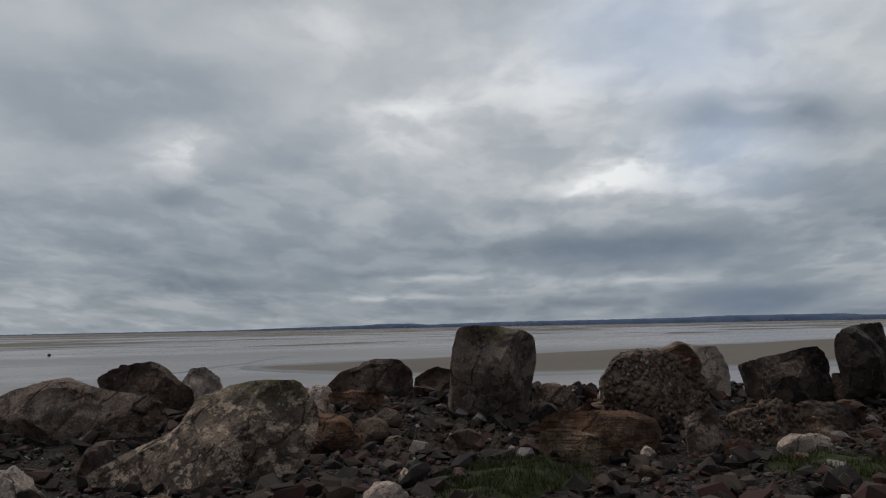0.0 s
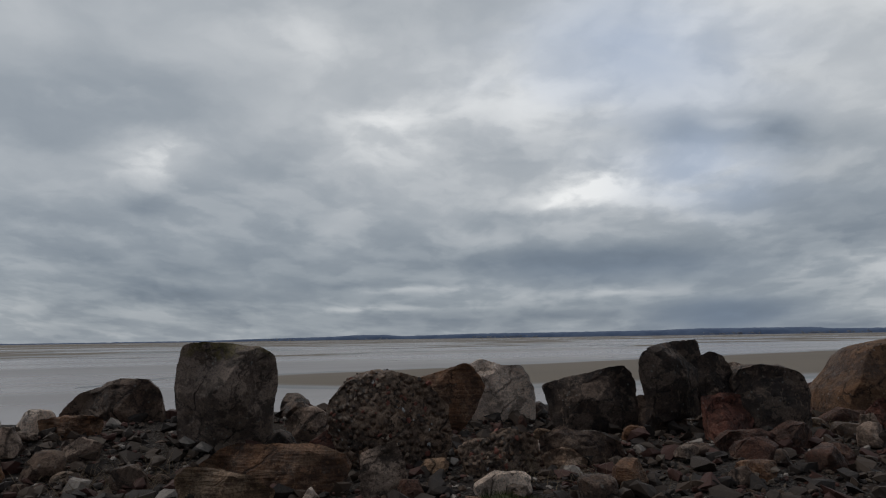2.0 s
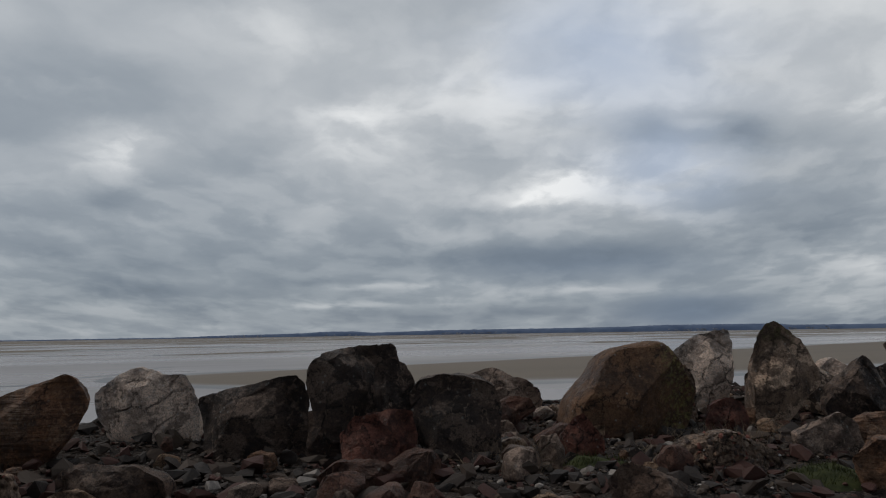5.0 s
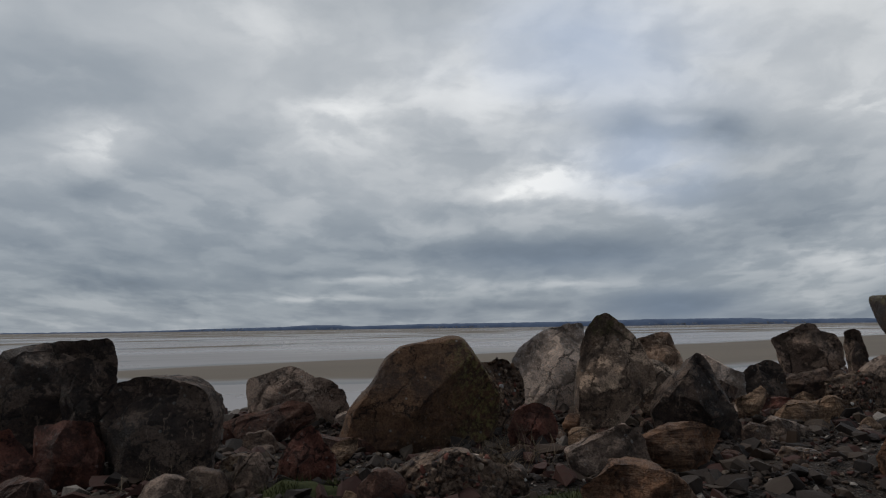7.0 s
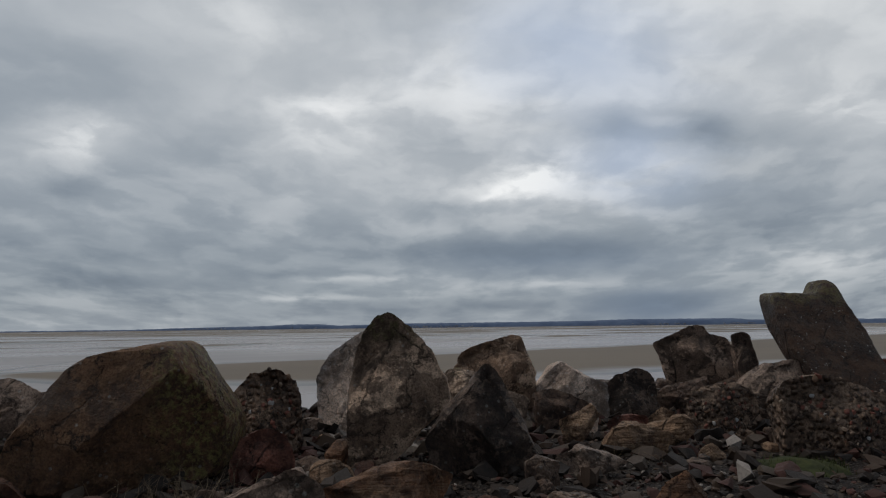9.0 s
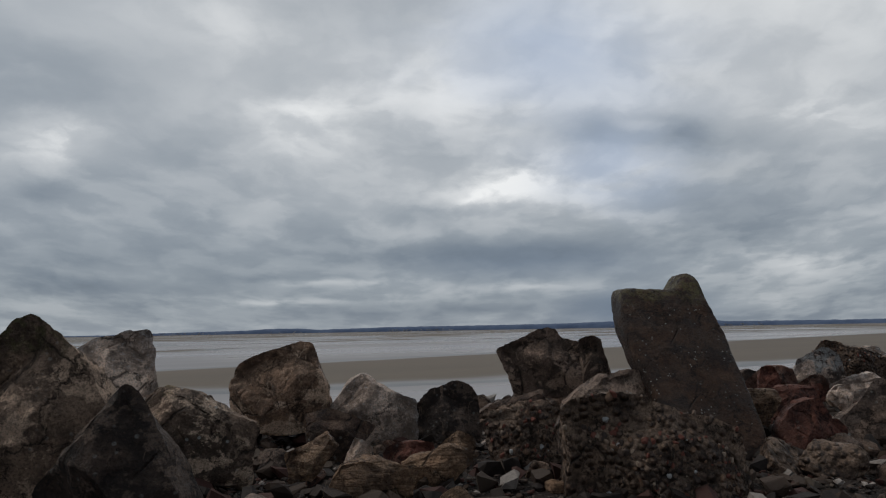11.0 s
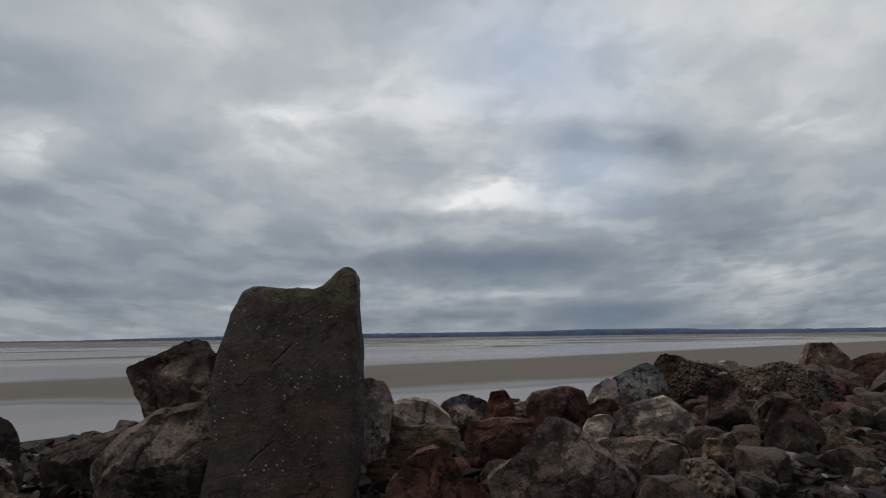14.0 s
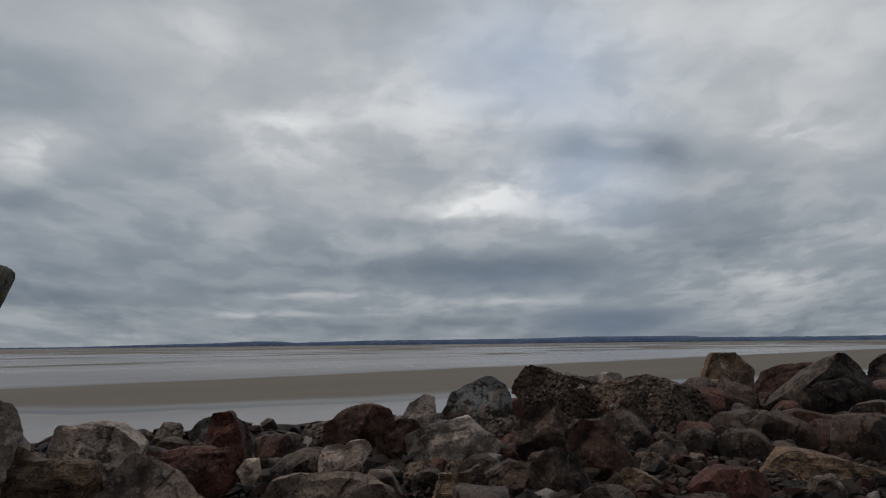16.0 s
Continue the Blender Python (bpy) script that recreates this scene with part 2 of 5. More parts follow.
def rock_mat(name, dark, light, patch=(0.4, 0.38, 0.34), patches=0.5, spots=0.3, bands=0.0, top=None, side=None, pebbly=False, grain=3.1, tops=0.42, spot_scale=13.0, wear=0.6):
    """Weathered stone: two tones of grain, scoured pale patches, lichen spots, tops paled as by sky light, optional
    bedding, pebbles or a lichen coat.
    """
    dark, light, patch = warm(dark), warm(light), warm(patch)
    g = Graph(name)
    large, mid, small = g.noise(2.2, 6, 0.62), g.noise(9, 8, 0.65), g.noise(55, 5, 0.7)
    tone = g.math("ADD", g.math("MULTIPLY", large, 0.6), g.math("MULTIPLY", mid, 0.5))
    c = g.mix(g.step(tone, 0.44, 0.68), tuple(0.8 * k for k in dark), tuple(1.15 * k for k in light))
    h = g.math("ADD", g.math("MULTIPLY", mid, 0.7), g.math("MULTIPLY", small, 0.25))
    if bands:
        b = g.noise(3.0, 5, 0.6, g.scaled(0.8, 0.8, 9.0))
        c = g.mix(g.step(b, 0.4, 0.65, 0.0, bands), c, tuple(0.55 * k for k in dark))
        h = g.math("ADD", h, g.math("MULTIPLY", b, 0.8))
    if pebbly:
        v = g.cells(15.0)
        col = g.cells(15.0, out="Color")
        sp = g.n.new("ShaderNodeSeparateColor")
        g.l.new(col, sp.inputs[0])
        pc = g.mix(sp.outputs[0], tuple(0.6 * k for k in light), tuple(min(0.5, 1.5 * k) for k in light))
        c = g.mix(g.step(v, 0.15, 0.42, 0.8, 0.0), c, pc)
        h = g.math("ADD", h, g.step(v, 0.05, 0.6, 1.4, 0.0))
    if patches:
        p = g.noise(grain, 7, 0.68, g.scaled(1.0, 1.0, 1.3))
        c = g.mix(g.step(p, 0.515, 0.565, 0.0, patches), c, patch)
    if spots:
        s = g.math("MULTIPLY", g.step(g.cells(spot_scale), 0.12, 0.22, 1.0, 0.0), g.step(g.noise(4.0, 3), 0.46, 0.60))
        c = g.mix(g.math("MULTIPLY", s, spots), c, (0.50, 0.50, 0.46))
    if top:
        z0, z1, tint = top
        m = g.math("MULTIPLY", g.step(g.math("ADD", g.axis(2), g.math("MULTIPLY", g.noise(7, 5), 0.35)), z0, z1), g.step(g.noise(14, 5), 0.40, 0.55))
        c = g.mix(m, c, tint)
    if side:
        x0, x1, tint = side
        m = g.math("MULTIPLY", g.step(g.math("ADD", g.axis(0), g.math("MULTIPLY", g.noise(5, 6), 0.5)), x0, x1), g.step(g.noise(19, 6, 0.7), 0.46, 0.58))
        c = g.mix(g.math("MULTIPLY", m, 0.8), c, tint)
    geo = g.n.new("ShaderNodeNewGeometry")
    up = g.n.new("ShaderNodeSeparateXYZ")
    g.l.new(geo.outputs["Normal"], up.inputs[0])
    # sky light put into the colour of crusted upper faces, and knocked edges
    lit_crust = g.math("MULTIPLY", g.step(g.math("ADD", up.outputs[2], g.math("MULTIPLY", mid, 0.9)), 0.85, 1.25), g.step(g.noise(6.0, 8, 0.7), 0.42, 0.56))
    c = g.mix(g.math("MULTIPLY", lit_crust, tops), c, tuple(0.5 * a + 0.6 * b for a, b in zip(light, patch)))
    c = g.mix(g.math("MULTIPLY", g.step(geo.outputs["Pointiness"], 0.53, 0.62), g.step(mid, 0.4, 0.6, 0.1 * wear, wear)), c, tuple(min(0.6, 1.7 * k) for k in light))
    # thin dark cracks and pale mineral veins
    bent = g.n.new("ShaderNodeVectorMath")
    bent.operation = "MULTIPLY_ADD"
    g.l.new(mid, bent.inputs[0])
    bent.inputs[1].default_value = (0.35, 0.30, 0.40)
    g.l.new(g.vec, bent.inputs[2])
    gap = g.cells(2.7, "DISTANCE_TO_EDGE", bent.outputs[0])
    split = g.math("MULTIPLY", g.step(gap, 0.004, 0.034, 1.0, 0.0), g.step(large, 0.42, 0.56))
    c = g.mix(g.math("MULTIPLY", split, 0.8), c, tuple(0.3 * k for k in dark))
    h = g.math("SUBTRACT", h, g.math("MULTIPLY", split, 0.7))
    vein = g.math("MULTIPLY", g.step(g.math("ABSOLUTE", g.math("SUBTRACT", g.noise(3.4, 4, 0.55, g.scaled(1.4, 1.0, 0.7)), 0.5)), 0.004, 0.022, 1.0, 0.0), g.step(g.noise(5.0, 4), 0.50, 0.62))
    c = g.mix(g.math("MULTIPLY", vein, 0.45), c, patch)
    c = g.mix(g.step(small, 0.45, 0.62, 0.0, 0.55), c, tuple(0.55 * k for k in dark))
    c = g.mix(g.step(g.noise(28, 6, 0.7), 0.55, 0.66, 0.0, 0.34), c, tuple(min(0.6, 1.9 * k) for k in light))
    g.bump(h, 1.0, 0.09)
    return g.done(c, g.step(large, 0.35, 0.65, 0.52, 0.84), 0.3)


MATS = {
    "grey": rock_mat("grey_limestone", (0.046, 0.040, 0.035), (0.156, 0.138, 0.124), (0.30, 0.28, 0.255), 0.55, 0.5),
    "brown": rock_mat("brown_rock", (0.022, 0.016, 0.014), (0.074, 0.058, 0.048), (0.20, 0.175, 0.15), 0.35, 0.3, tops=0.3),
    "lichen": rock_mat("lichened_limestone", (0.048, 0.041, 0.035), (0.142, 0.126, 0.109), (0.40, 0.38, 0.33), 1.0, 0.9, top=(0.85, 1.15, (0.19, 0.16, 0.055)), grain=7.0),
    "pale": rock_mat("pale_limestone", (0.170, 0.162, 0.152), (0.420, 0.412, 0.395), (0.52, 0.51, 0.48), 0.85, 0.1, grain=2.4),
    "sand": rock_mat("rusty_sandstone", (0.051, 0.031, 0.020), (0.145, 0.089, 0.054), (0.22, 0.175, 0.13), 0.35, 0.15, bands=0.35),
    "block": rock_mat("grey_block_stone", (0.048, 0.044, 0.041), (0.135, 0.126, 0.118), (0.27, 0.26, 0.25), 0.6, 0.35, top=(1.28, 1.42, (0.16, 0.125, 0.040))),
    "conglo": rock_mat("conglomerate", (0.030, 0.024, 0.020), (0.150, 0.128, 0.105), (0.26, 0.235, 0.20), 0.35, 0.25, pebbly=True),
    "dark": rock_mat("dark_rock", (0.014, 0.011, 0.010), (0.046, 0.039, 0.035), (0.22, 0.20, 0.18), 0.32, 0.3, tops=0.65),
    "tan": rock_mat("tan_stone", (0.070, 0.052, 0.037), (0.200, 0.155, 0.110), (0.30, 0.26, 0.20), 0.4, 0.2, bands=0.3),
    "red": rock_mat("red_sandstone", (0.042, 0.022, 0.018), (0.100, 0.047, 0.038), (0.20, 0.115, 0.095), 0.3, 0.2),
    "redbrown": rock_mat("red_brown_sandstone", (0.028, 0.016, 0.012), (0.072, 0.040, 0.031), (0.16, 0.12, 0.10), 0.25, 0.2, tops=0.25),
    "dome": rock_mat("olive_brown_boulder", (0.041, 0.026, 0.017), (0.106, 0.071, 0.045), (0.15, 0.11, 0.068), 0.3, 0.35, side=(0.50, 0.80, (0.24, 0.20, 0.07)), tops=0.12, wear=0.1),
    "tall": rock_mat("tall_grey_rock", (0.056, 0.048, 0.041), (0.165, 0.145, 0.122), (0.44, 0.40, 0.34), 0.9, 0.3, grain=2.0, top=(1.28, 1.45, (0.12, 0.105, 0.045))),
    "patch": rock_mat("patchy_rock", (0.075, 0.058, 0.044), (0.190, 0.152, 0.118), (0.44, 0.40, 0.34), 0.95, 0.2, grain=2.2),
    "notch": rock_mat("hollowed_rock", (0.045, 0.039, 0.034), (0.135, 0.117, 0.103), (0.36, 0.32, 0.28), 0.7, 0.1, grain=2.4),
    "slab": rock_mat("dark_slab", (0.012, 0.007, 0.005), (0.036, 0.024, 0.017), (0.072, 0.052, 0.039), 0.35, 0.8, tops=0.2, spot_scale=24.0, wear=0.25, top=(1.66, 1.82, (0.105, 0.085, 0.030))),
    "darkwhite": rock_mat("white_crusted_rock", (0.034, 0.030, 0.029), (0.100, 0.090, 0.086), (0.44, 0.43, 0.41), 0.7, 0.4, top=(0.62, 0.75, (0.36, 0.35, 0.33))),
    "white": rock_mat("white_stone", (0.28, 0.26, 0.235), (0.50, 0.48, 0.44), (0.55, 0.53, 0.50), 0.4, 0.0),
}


def shingle_mat():
    g = Graph("shingle_ground")
    v, w = g.cells(28.0), g.cells(60.0)
    col = g.cells(28.0, out="Color")
    sp = g.n.new("ShaderNodeSeparateColor")
    g.l.new(col, sp.inputs[0])
    soil = g.mix(g.step(g.noise(0.9, 6), 0.4, 0.65), (0.018, 0.011, 0.008), (0.040, 0.026, 0.018))
    c = g.mix(g.step(v, 0.2, 0.5, 0.9, 0.0), soil, g.mix(sp.outputs[0], (0.05, 0.042, 0.038), (0.15, 0.125, 0.10)))
    g.bump(g.math("ADD", g.step(v, 0.0, 0.6, 1.0, 0.0), g.step(w, 0.0, 0.6, 0.4, 0.0)), 1.0, 0.03)
    return g.done(c, 0.85, 0.3)


def pebble_mat(name, gain=1.0, white=True):
    g = Graph(name)
    geo = g.n.new("ShaderNodeNewGeometry")
    r = g.math("FRACT", g.math("ADD", geo.outputs["Random Per Island"], g.info.outputs["Random"]))
    ramp = g.n.new("ShaderNodeValToRGB")
    g.l.new(r, ramp.inputs[0])
    tones = [(0.0, (0.026, 0.019, 0.016)), (0.30, (0.052, 0.036, 0.027)), (0.46, (0.088, 0.056, 0.036)), (0.60, (0.098, 0.036, 0.026)), (0.80, (0.105, 0.078, 0.058)), (0.92, (0.175, 0.143, 0.110)), (0.955, (0.48, 0.45, 0.41) if white else (0.12, 0.085, 0.06))]
    while len(ramp.color_ramp.elements) < len(tones):
        ramp.color_ramp.elements.new(0.5)
    for e, (p, c) in zip(ramp.color_ramp.elements, tones):
        e.position, e.color = p, (min(0.5, 1.1 * gain * c[0]), min(0.48, gain * c[1]), min(0.46, 0.95 * gain * c[2]), 1)
    ramp.color_ramp.interpolation = "CONSTANT"
    n = g.noise(30, 6, 0.65)
    c = g.mix(g.step(n, 0.35, 0.7, 0.0, 0.45), ramp.outputs[0], (0.050, 0.033, 0.024))
    g.bump(n, 0.6, 0.01)
    return g.done(c, 0.75, 0.35)


def sand_mat():
    g = Graph("tidal_sand")
    g.vec = g.tc.outputs["Object"]
    z = g.axis(2)
    streak = g.noise(0.05, 6, 0.6, g.scaled(0.25, 1.0, 1.0))
    grain = g.noise(1.3, 6, 0.65)
    wet = g.step(g.math("ADD", z, g.math("MULTIPLY", streak, 0.05)), -1.965, -1.90)
    c = g.mix(wet, (0.150, 0.124, 0.107), (0.165, 0.128, 0.092))
    c = g.mix(g.step(streak, 0.42, 0.66, 0.0, 0.6), c, (0.135, 0.104, 0.077))
    c = g.mix(g.step(grain, 0.4, 0.7, 0.0, 0.25), c, (0.13, 0.105, 0.08))
    # dark waterline: mud edges, plus the sandbank's shadow line put into the colour
    edge = g.math("MULTIPLY", g.step(z, -2.03, -2.004), g.step(z, -1.985, -1.972, 1.0, 0.0))
    c = g.mix(g.math("MULTIPLY", edge, 0.85), c, (0.045, 0.038, 0.034))
    g.bump(grain, 0.4, 0.03)
    return g.done(c, g.step(wet, 0.0, 1.0, 0.30, 0.8), 0.4)


def water_mat():
    g = Graph("shallow_tidal_water")
    g.vec = g.tc.outputs["Object"]
    n = g.noise(0.6, 5, 0.6, g.scaled(0.5, 1.0, 1.0))
    calm = g.noise(0.018, 5, 0.6, g.scaled(0.2, 1.0, 1.0))
    g.bump(n, 0.10, 0.02)
    c = g.mix(g.step(calm, 0.4, 0.62), (0.300, 0.245, 0.220), (0.220, 0.186, 0.172))
    m = g.done(c, g.step(calm, 0.35, 0.65, 0.16, 0.36), 0.5)
    g.bsdf.inputs["IOR"].default_value = 1.33
    return m


def plain_mat(name, a, b, scale, rough=0.9):
    g = Graph(name)
    n = g.noise(scale, 6, 0.65)
    g.bump(n, 0.5, 0.02)
    return g.done(g.mix(g.step(n, 0.35, 0.65), a, b), rough, 0.2)


def grass_mat():
    g = Graph("short_turf")
    geo = g.n.new("ShaderNodeNewGeometry")
    c = g.mix(geo.outputs["Random Per Island"], (0.024, 0.032, 0.010), (0.080, 0.080, 0.026))
    return g.done(c, 0.8, 0.2)


CLAST = pebble_mat("bedded_pebbles", 2.1)
RUBBLE = pebble_mat("dark_rubble", 0.52)
BEACH = pebble_mat("beach_stones", 0.56, False)
BUOY = plain_mat("dark_buoy_paint", (0.02, 0.018, 0.018), (0.04, 0.03, 0.03), 8.0, 0.5)
SHINGLE, PEBBLE, SAND, WATER, GRASS = shingle_mat(), pebble_mat("mixed_pebbles", 0.68), sand_mat(), water_mat(), grass_mat()
# the blue of distance haze is mixed into the hills' base colour
HILL = plain_mat("haze_blue_wooded_hills", (0.070, 0.098, 0.165), (0.105, 0.140, 0.215), 0.012)
HOUSE = plain_mat("far_rendered_walls", (0.16, 0.17, 0.20), (0.34, 0.34, 0.36), 0.02)
MOSS = plain_mat("moss", (0.022, 0.026, 0.009), (0.052, 0.056, 0.018), 9.0)
STRAW = plain_mat("dead_stalks", (0.13, 0.09, 0.06), (0.24, 0.18, 0.12), 20.0)

# ---- setting: one sheet of ground from the path over the bank and flats to the horizon ----
def mesh_object(name, verts, faces, material, smooth=True):
    me = bpy.data.meshes.new(name)
    me.from_pydata([tuple(map(float, v)) for v in verts], [], faces)
    me.materials.append(material)
    if smooth:
        me.shade_smooth()
    return new(name, me)


def lumps(x, y, s, seed=0.0):
    return noise.fractal(Vector((x / s, y / s, seed)), 0.9, 2.0, 4)


def bank_height(x, y):
    """The shingle bank: path level, a low rise under the boulders, then the drop to the beach."""
    rise = 0.30 * min(1.0, max(0.0, (y - 1.6) / 1.8))
    rise = rise * rise * (3 - 2 * rise / 0.30) / 0.30 if rise < 0.30 else rise
    crest = min(1.0, max(0.0, (y - 6.4) / 1.9))
    rise += (0.28 - 0.16 * min(1.0, max(0.0, (x - 4.5) / 3.0))) * crest * crest * (3 - 2 * crest)
    drop = min(1.0, max(0.0, (y - 8.9) / 3.7))
    z = rise + 0.05 * lumps(x, y, 1.3) + 0.05 * lumps(x, y, 0.5, 3.0) - (2.75 + rise) * drop * drop * (3 - 2 * drop)
    return z


def near_edge(x):
    return 35.5 + 26.0 * math.exp(-max(0.0, x - 5.0) / 11.0) + 0.9 * lumps(x, 0, 6.0, 2.0)


def far_edge(x):
    return 70.0 + 0.19 * max(0.0, x - 8.0) + 1.6 * lumps(x, 5, 15.0, 4.0)


def creek_line(x):
    """The line of a thin dark mud edge that winds to the sandbank's tip."""
    return 63.0 + 2.0 * x + 5.0 * lumps(x, 2, 7.0, 5.0)


def flat_height(x, y):
    """Tidal flats: one long sandbank, thin ridges behind it, broken banks far out; the water lies at -2."""
    d = min((y - near_edge(x)) * 0.010, (far_edge(x) - y) * 0.010, (x - 5.0) * 0.02)
    z = max(-0.30, min(0.10, d)) + 0.012 * lumps(x * 0.4, y, 5.0, 7.0)
    ridge = 0.02 - abs(y - (165 + 0.10 * x + 22 * lumps(x, 1, 60.0, 9.0))) * 0.006 + 0.16 * lumps(x, y, 34.0, 3.0)
    creek = 0.030 - abs(y - creek_line(x)) * 0.030 if -3.0 < x < 13.0 else -1
    z = max(z, min(0.06, ridge), min(0.018, creek))
    if y > 190:
        far = 0.22 * lumps(x * 0.55, y, 55.0, 11.0) + 0.22 * lumps(x * 0.3, y, 240.0, 13.0) - 0.03 + min(0.13, (y - 190) * 0.00025)
        z = max(z, min(0.09, far))
    return -2.0 + z


def ground_sheet():
    ys = [-4000, -1500, -500, -150, -60, -25, -12, -6] + [-3 + 0.25 * i for i in range(64)]
    y = ys[-1]
    while y < 4600:
        y += max(0.35, 0.011 * y)
        ys.append(y)
    xs = [-4500, -3300, -2400, -1700, -1200, -850, -600, -430, -310, -230, -180, -150]
    x = -130.0
    while x < -7.0:
        xs.append(x)
        x += max(0.5, 0.045 * (-7.0 - x))
    x = -7.0
    while x < 44:
        xs.append(x)
        x += 0.34
    while x < 4700:
        xs.append(x)
        x += max(0.6, 0.02 * (x - 20))
    verts = [(x, y, bank_height(x, y) if y < 12.6 else max(flat_height(x, y), -2.5)) for y in ys for x in xs]
    n = len(xs)
    faces = [(j * n + i, j * n + i + 1, (j + 1) * n + i + 1, (j + 1) * n + i) for j in range(len(ys) - 1) for i in range(n - 1)]
    ob = mesh_object("ground", verts, faces, SHINGLE)
    ob.data.materials.append(SAND)
    cut = [1 if 0.5 * (ys[j] + ys[j + 1]) > 12.3 else 0 for j in range(len(ys) - 1) for _ in range(n - 1)]
    ob.data.polygons.foreach_set("material_index", cut)
    return tagged(ob, "dark shingle bank falling to brown tidal sand flats", "ground", kind="structure")


ground_sheet()
water = mesh_object("water", [(-4800, 10, -2), (4800, 10, -2), (4800, 4700, -2), (-4800, 4700, -2)], [(0, 1, 2, 3)], WATER)
tagged(water, "still shallow grey tidal water over sand flats", "water", kind="structure")


def far_shore():
    """Low wooded hills along the far side of the estuary."""
    az = [60, 8, 2, -4, -7, -14, -16, -18.5, -20, -26, -35, -41, -44.5, -52.5, -54, -62, -80, -120]
    high = [4, 4, 5, 6, 14, 22, 31, 30, 20, 30, 31, 33, 40, 38, 28, 24, 30, 30]
    verts, faces, k = [], [], 0
    steps = np.arange(60, -120, -0.12)
    for a in steps:
        h = 0.78 * float(np.interp(-a, [-v for v in az], high))
        bumps = 1.6 * noise.fractal(Vector((a * 2.0, 0, 1)), 0.8, 2, 5) + 0.8 * noise.noise(Vector((a * 14.0, 3, 0)))
        s, c = -math.sin(radians(a)), math.cos(radians(a))
        for r, z in ((3250, -2.3), (3262, 0.45 * h + 0.5 * bumps), (3320, 0.8 * h + bumps), (3420, h + bumps - 2), (3900, -2.3)):
            verts.append((r * s, r * c, z))
    m = 5
    for i in range(len(steps) - 1):
        for j in range(m - 1):
            faces.append((i * m + j, (i + 1) * m + j, (i + 1) * m + j + 1, i * m + j + 1))
    return tagged(mesh_object("backdrop", verts, faces, HILL), "low haze-blue wooded hills across the estuary", "hills", kind="structure")


far_shore()


def far_houses(count):
    """Pale specks of houses along the foot of the far hills."""
    rng = random.Random(31)
    vs, fs = [], []
    while len(vs) < 8 * count:
        a = radians(rng.uniform(-6, -66))
        if noise.noise(Vector((a * 9.0, 0, 2))) < 0.05:
            continue
        x, y, z = -3246 * math.sin(a), 3246 * math.cos(a), rng.uniform(-2, 6)
        w, h, k = rng.uniform(3, 9), rng.uniform(2.5, 4.5), len(vs)
        vs += [(x + i * w, y + j * 6, z + l * h) for i in (-0.5, 0.5) for j in (-0.5, 0.5) for l in (0, 1)]
        fs += [tuple(k + i for i in q) for q in ((0, 1, 3, 2), (4, 6, 7, 5), (0, 4, 5, 1), (2, 3, 7, 6), (1, 5, 7, 3), (0, 2, 6, 4))]
    return tagged(mesh_object("far_houses", vs, fs, HOUSE, False), "tiny pale houses along the far shore", "houses", kind="stuff")


far_houses(110)


# ---- boulders of the sea wall ----
def smooth_loop(points, count):
    """Even points along a closed outline, its corners eased."""
    p = np.array(points + points[:1], float)
    leg = np.r_[0, np.cumsum(np.hypot(*np.diff(p, axis=0).T))]
    at = np.linspace(0, leg[-1], count, endpoint=False)
    q = np.stack([np.interp(at, leg, p[:, 0]), np.interp(at, leg, p[:, 1])], 1)
    for _ in range(2):
        q = 0.5 * q + 0.25 * (np.roll(q, 1, 0) + np.roll(q, -1, 0))
    return q


def stone_mesh(name, seed, subdivisions):
    rng = random.Random(seed)
    bm = bmesh.new()
    bmesh.ops.create_icosphere(bm, subdivisions=subdivisions, radius=0.5)
    flat = Vector((rng.uniform(0.8, 1.25), rng.uniform(0.7, 1.0), rng.uniform(0.45, 0.75)))
    cuts = [(Vector((rng.gauss(0, 1), rng.gauss(0, 1), rng.gauss(0, 1))).normalized(), rng.uniform(0.20, 0.36)) for _ in range(12)]
    for v in bm.verts:
        for n, d in cuts:
            over = v.co.dot(n) - d
            if over > 0:
                v.co -= n * over
        v.co += v.co.normalized() * 0.04 * noise.fractal(v.co * 3.0 + Vector((seed, 0, 0)), 0.8, 2, 3)
        v.co = Vector((v.co.x * flat.x, v.co.y * flat.y, v.co.z * flat.z))
    me = bpy.data.meshes.new(name)
    bm.to_mesh(me)
    bm.free()
    return me


CLASTS = [stone_mesh("clast", 140 + i, 2) for i in range(10)]
for clast in CLASTS:
    clast.materials.append(CLAST)
FOOT = []


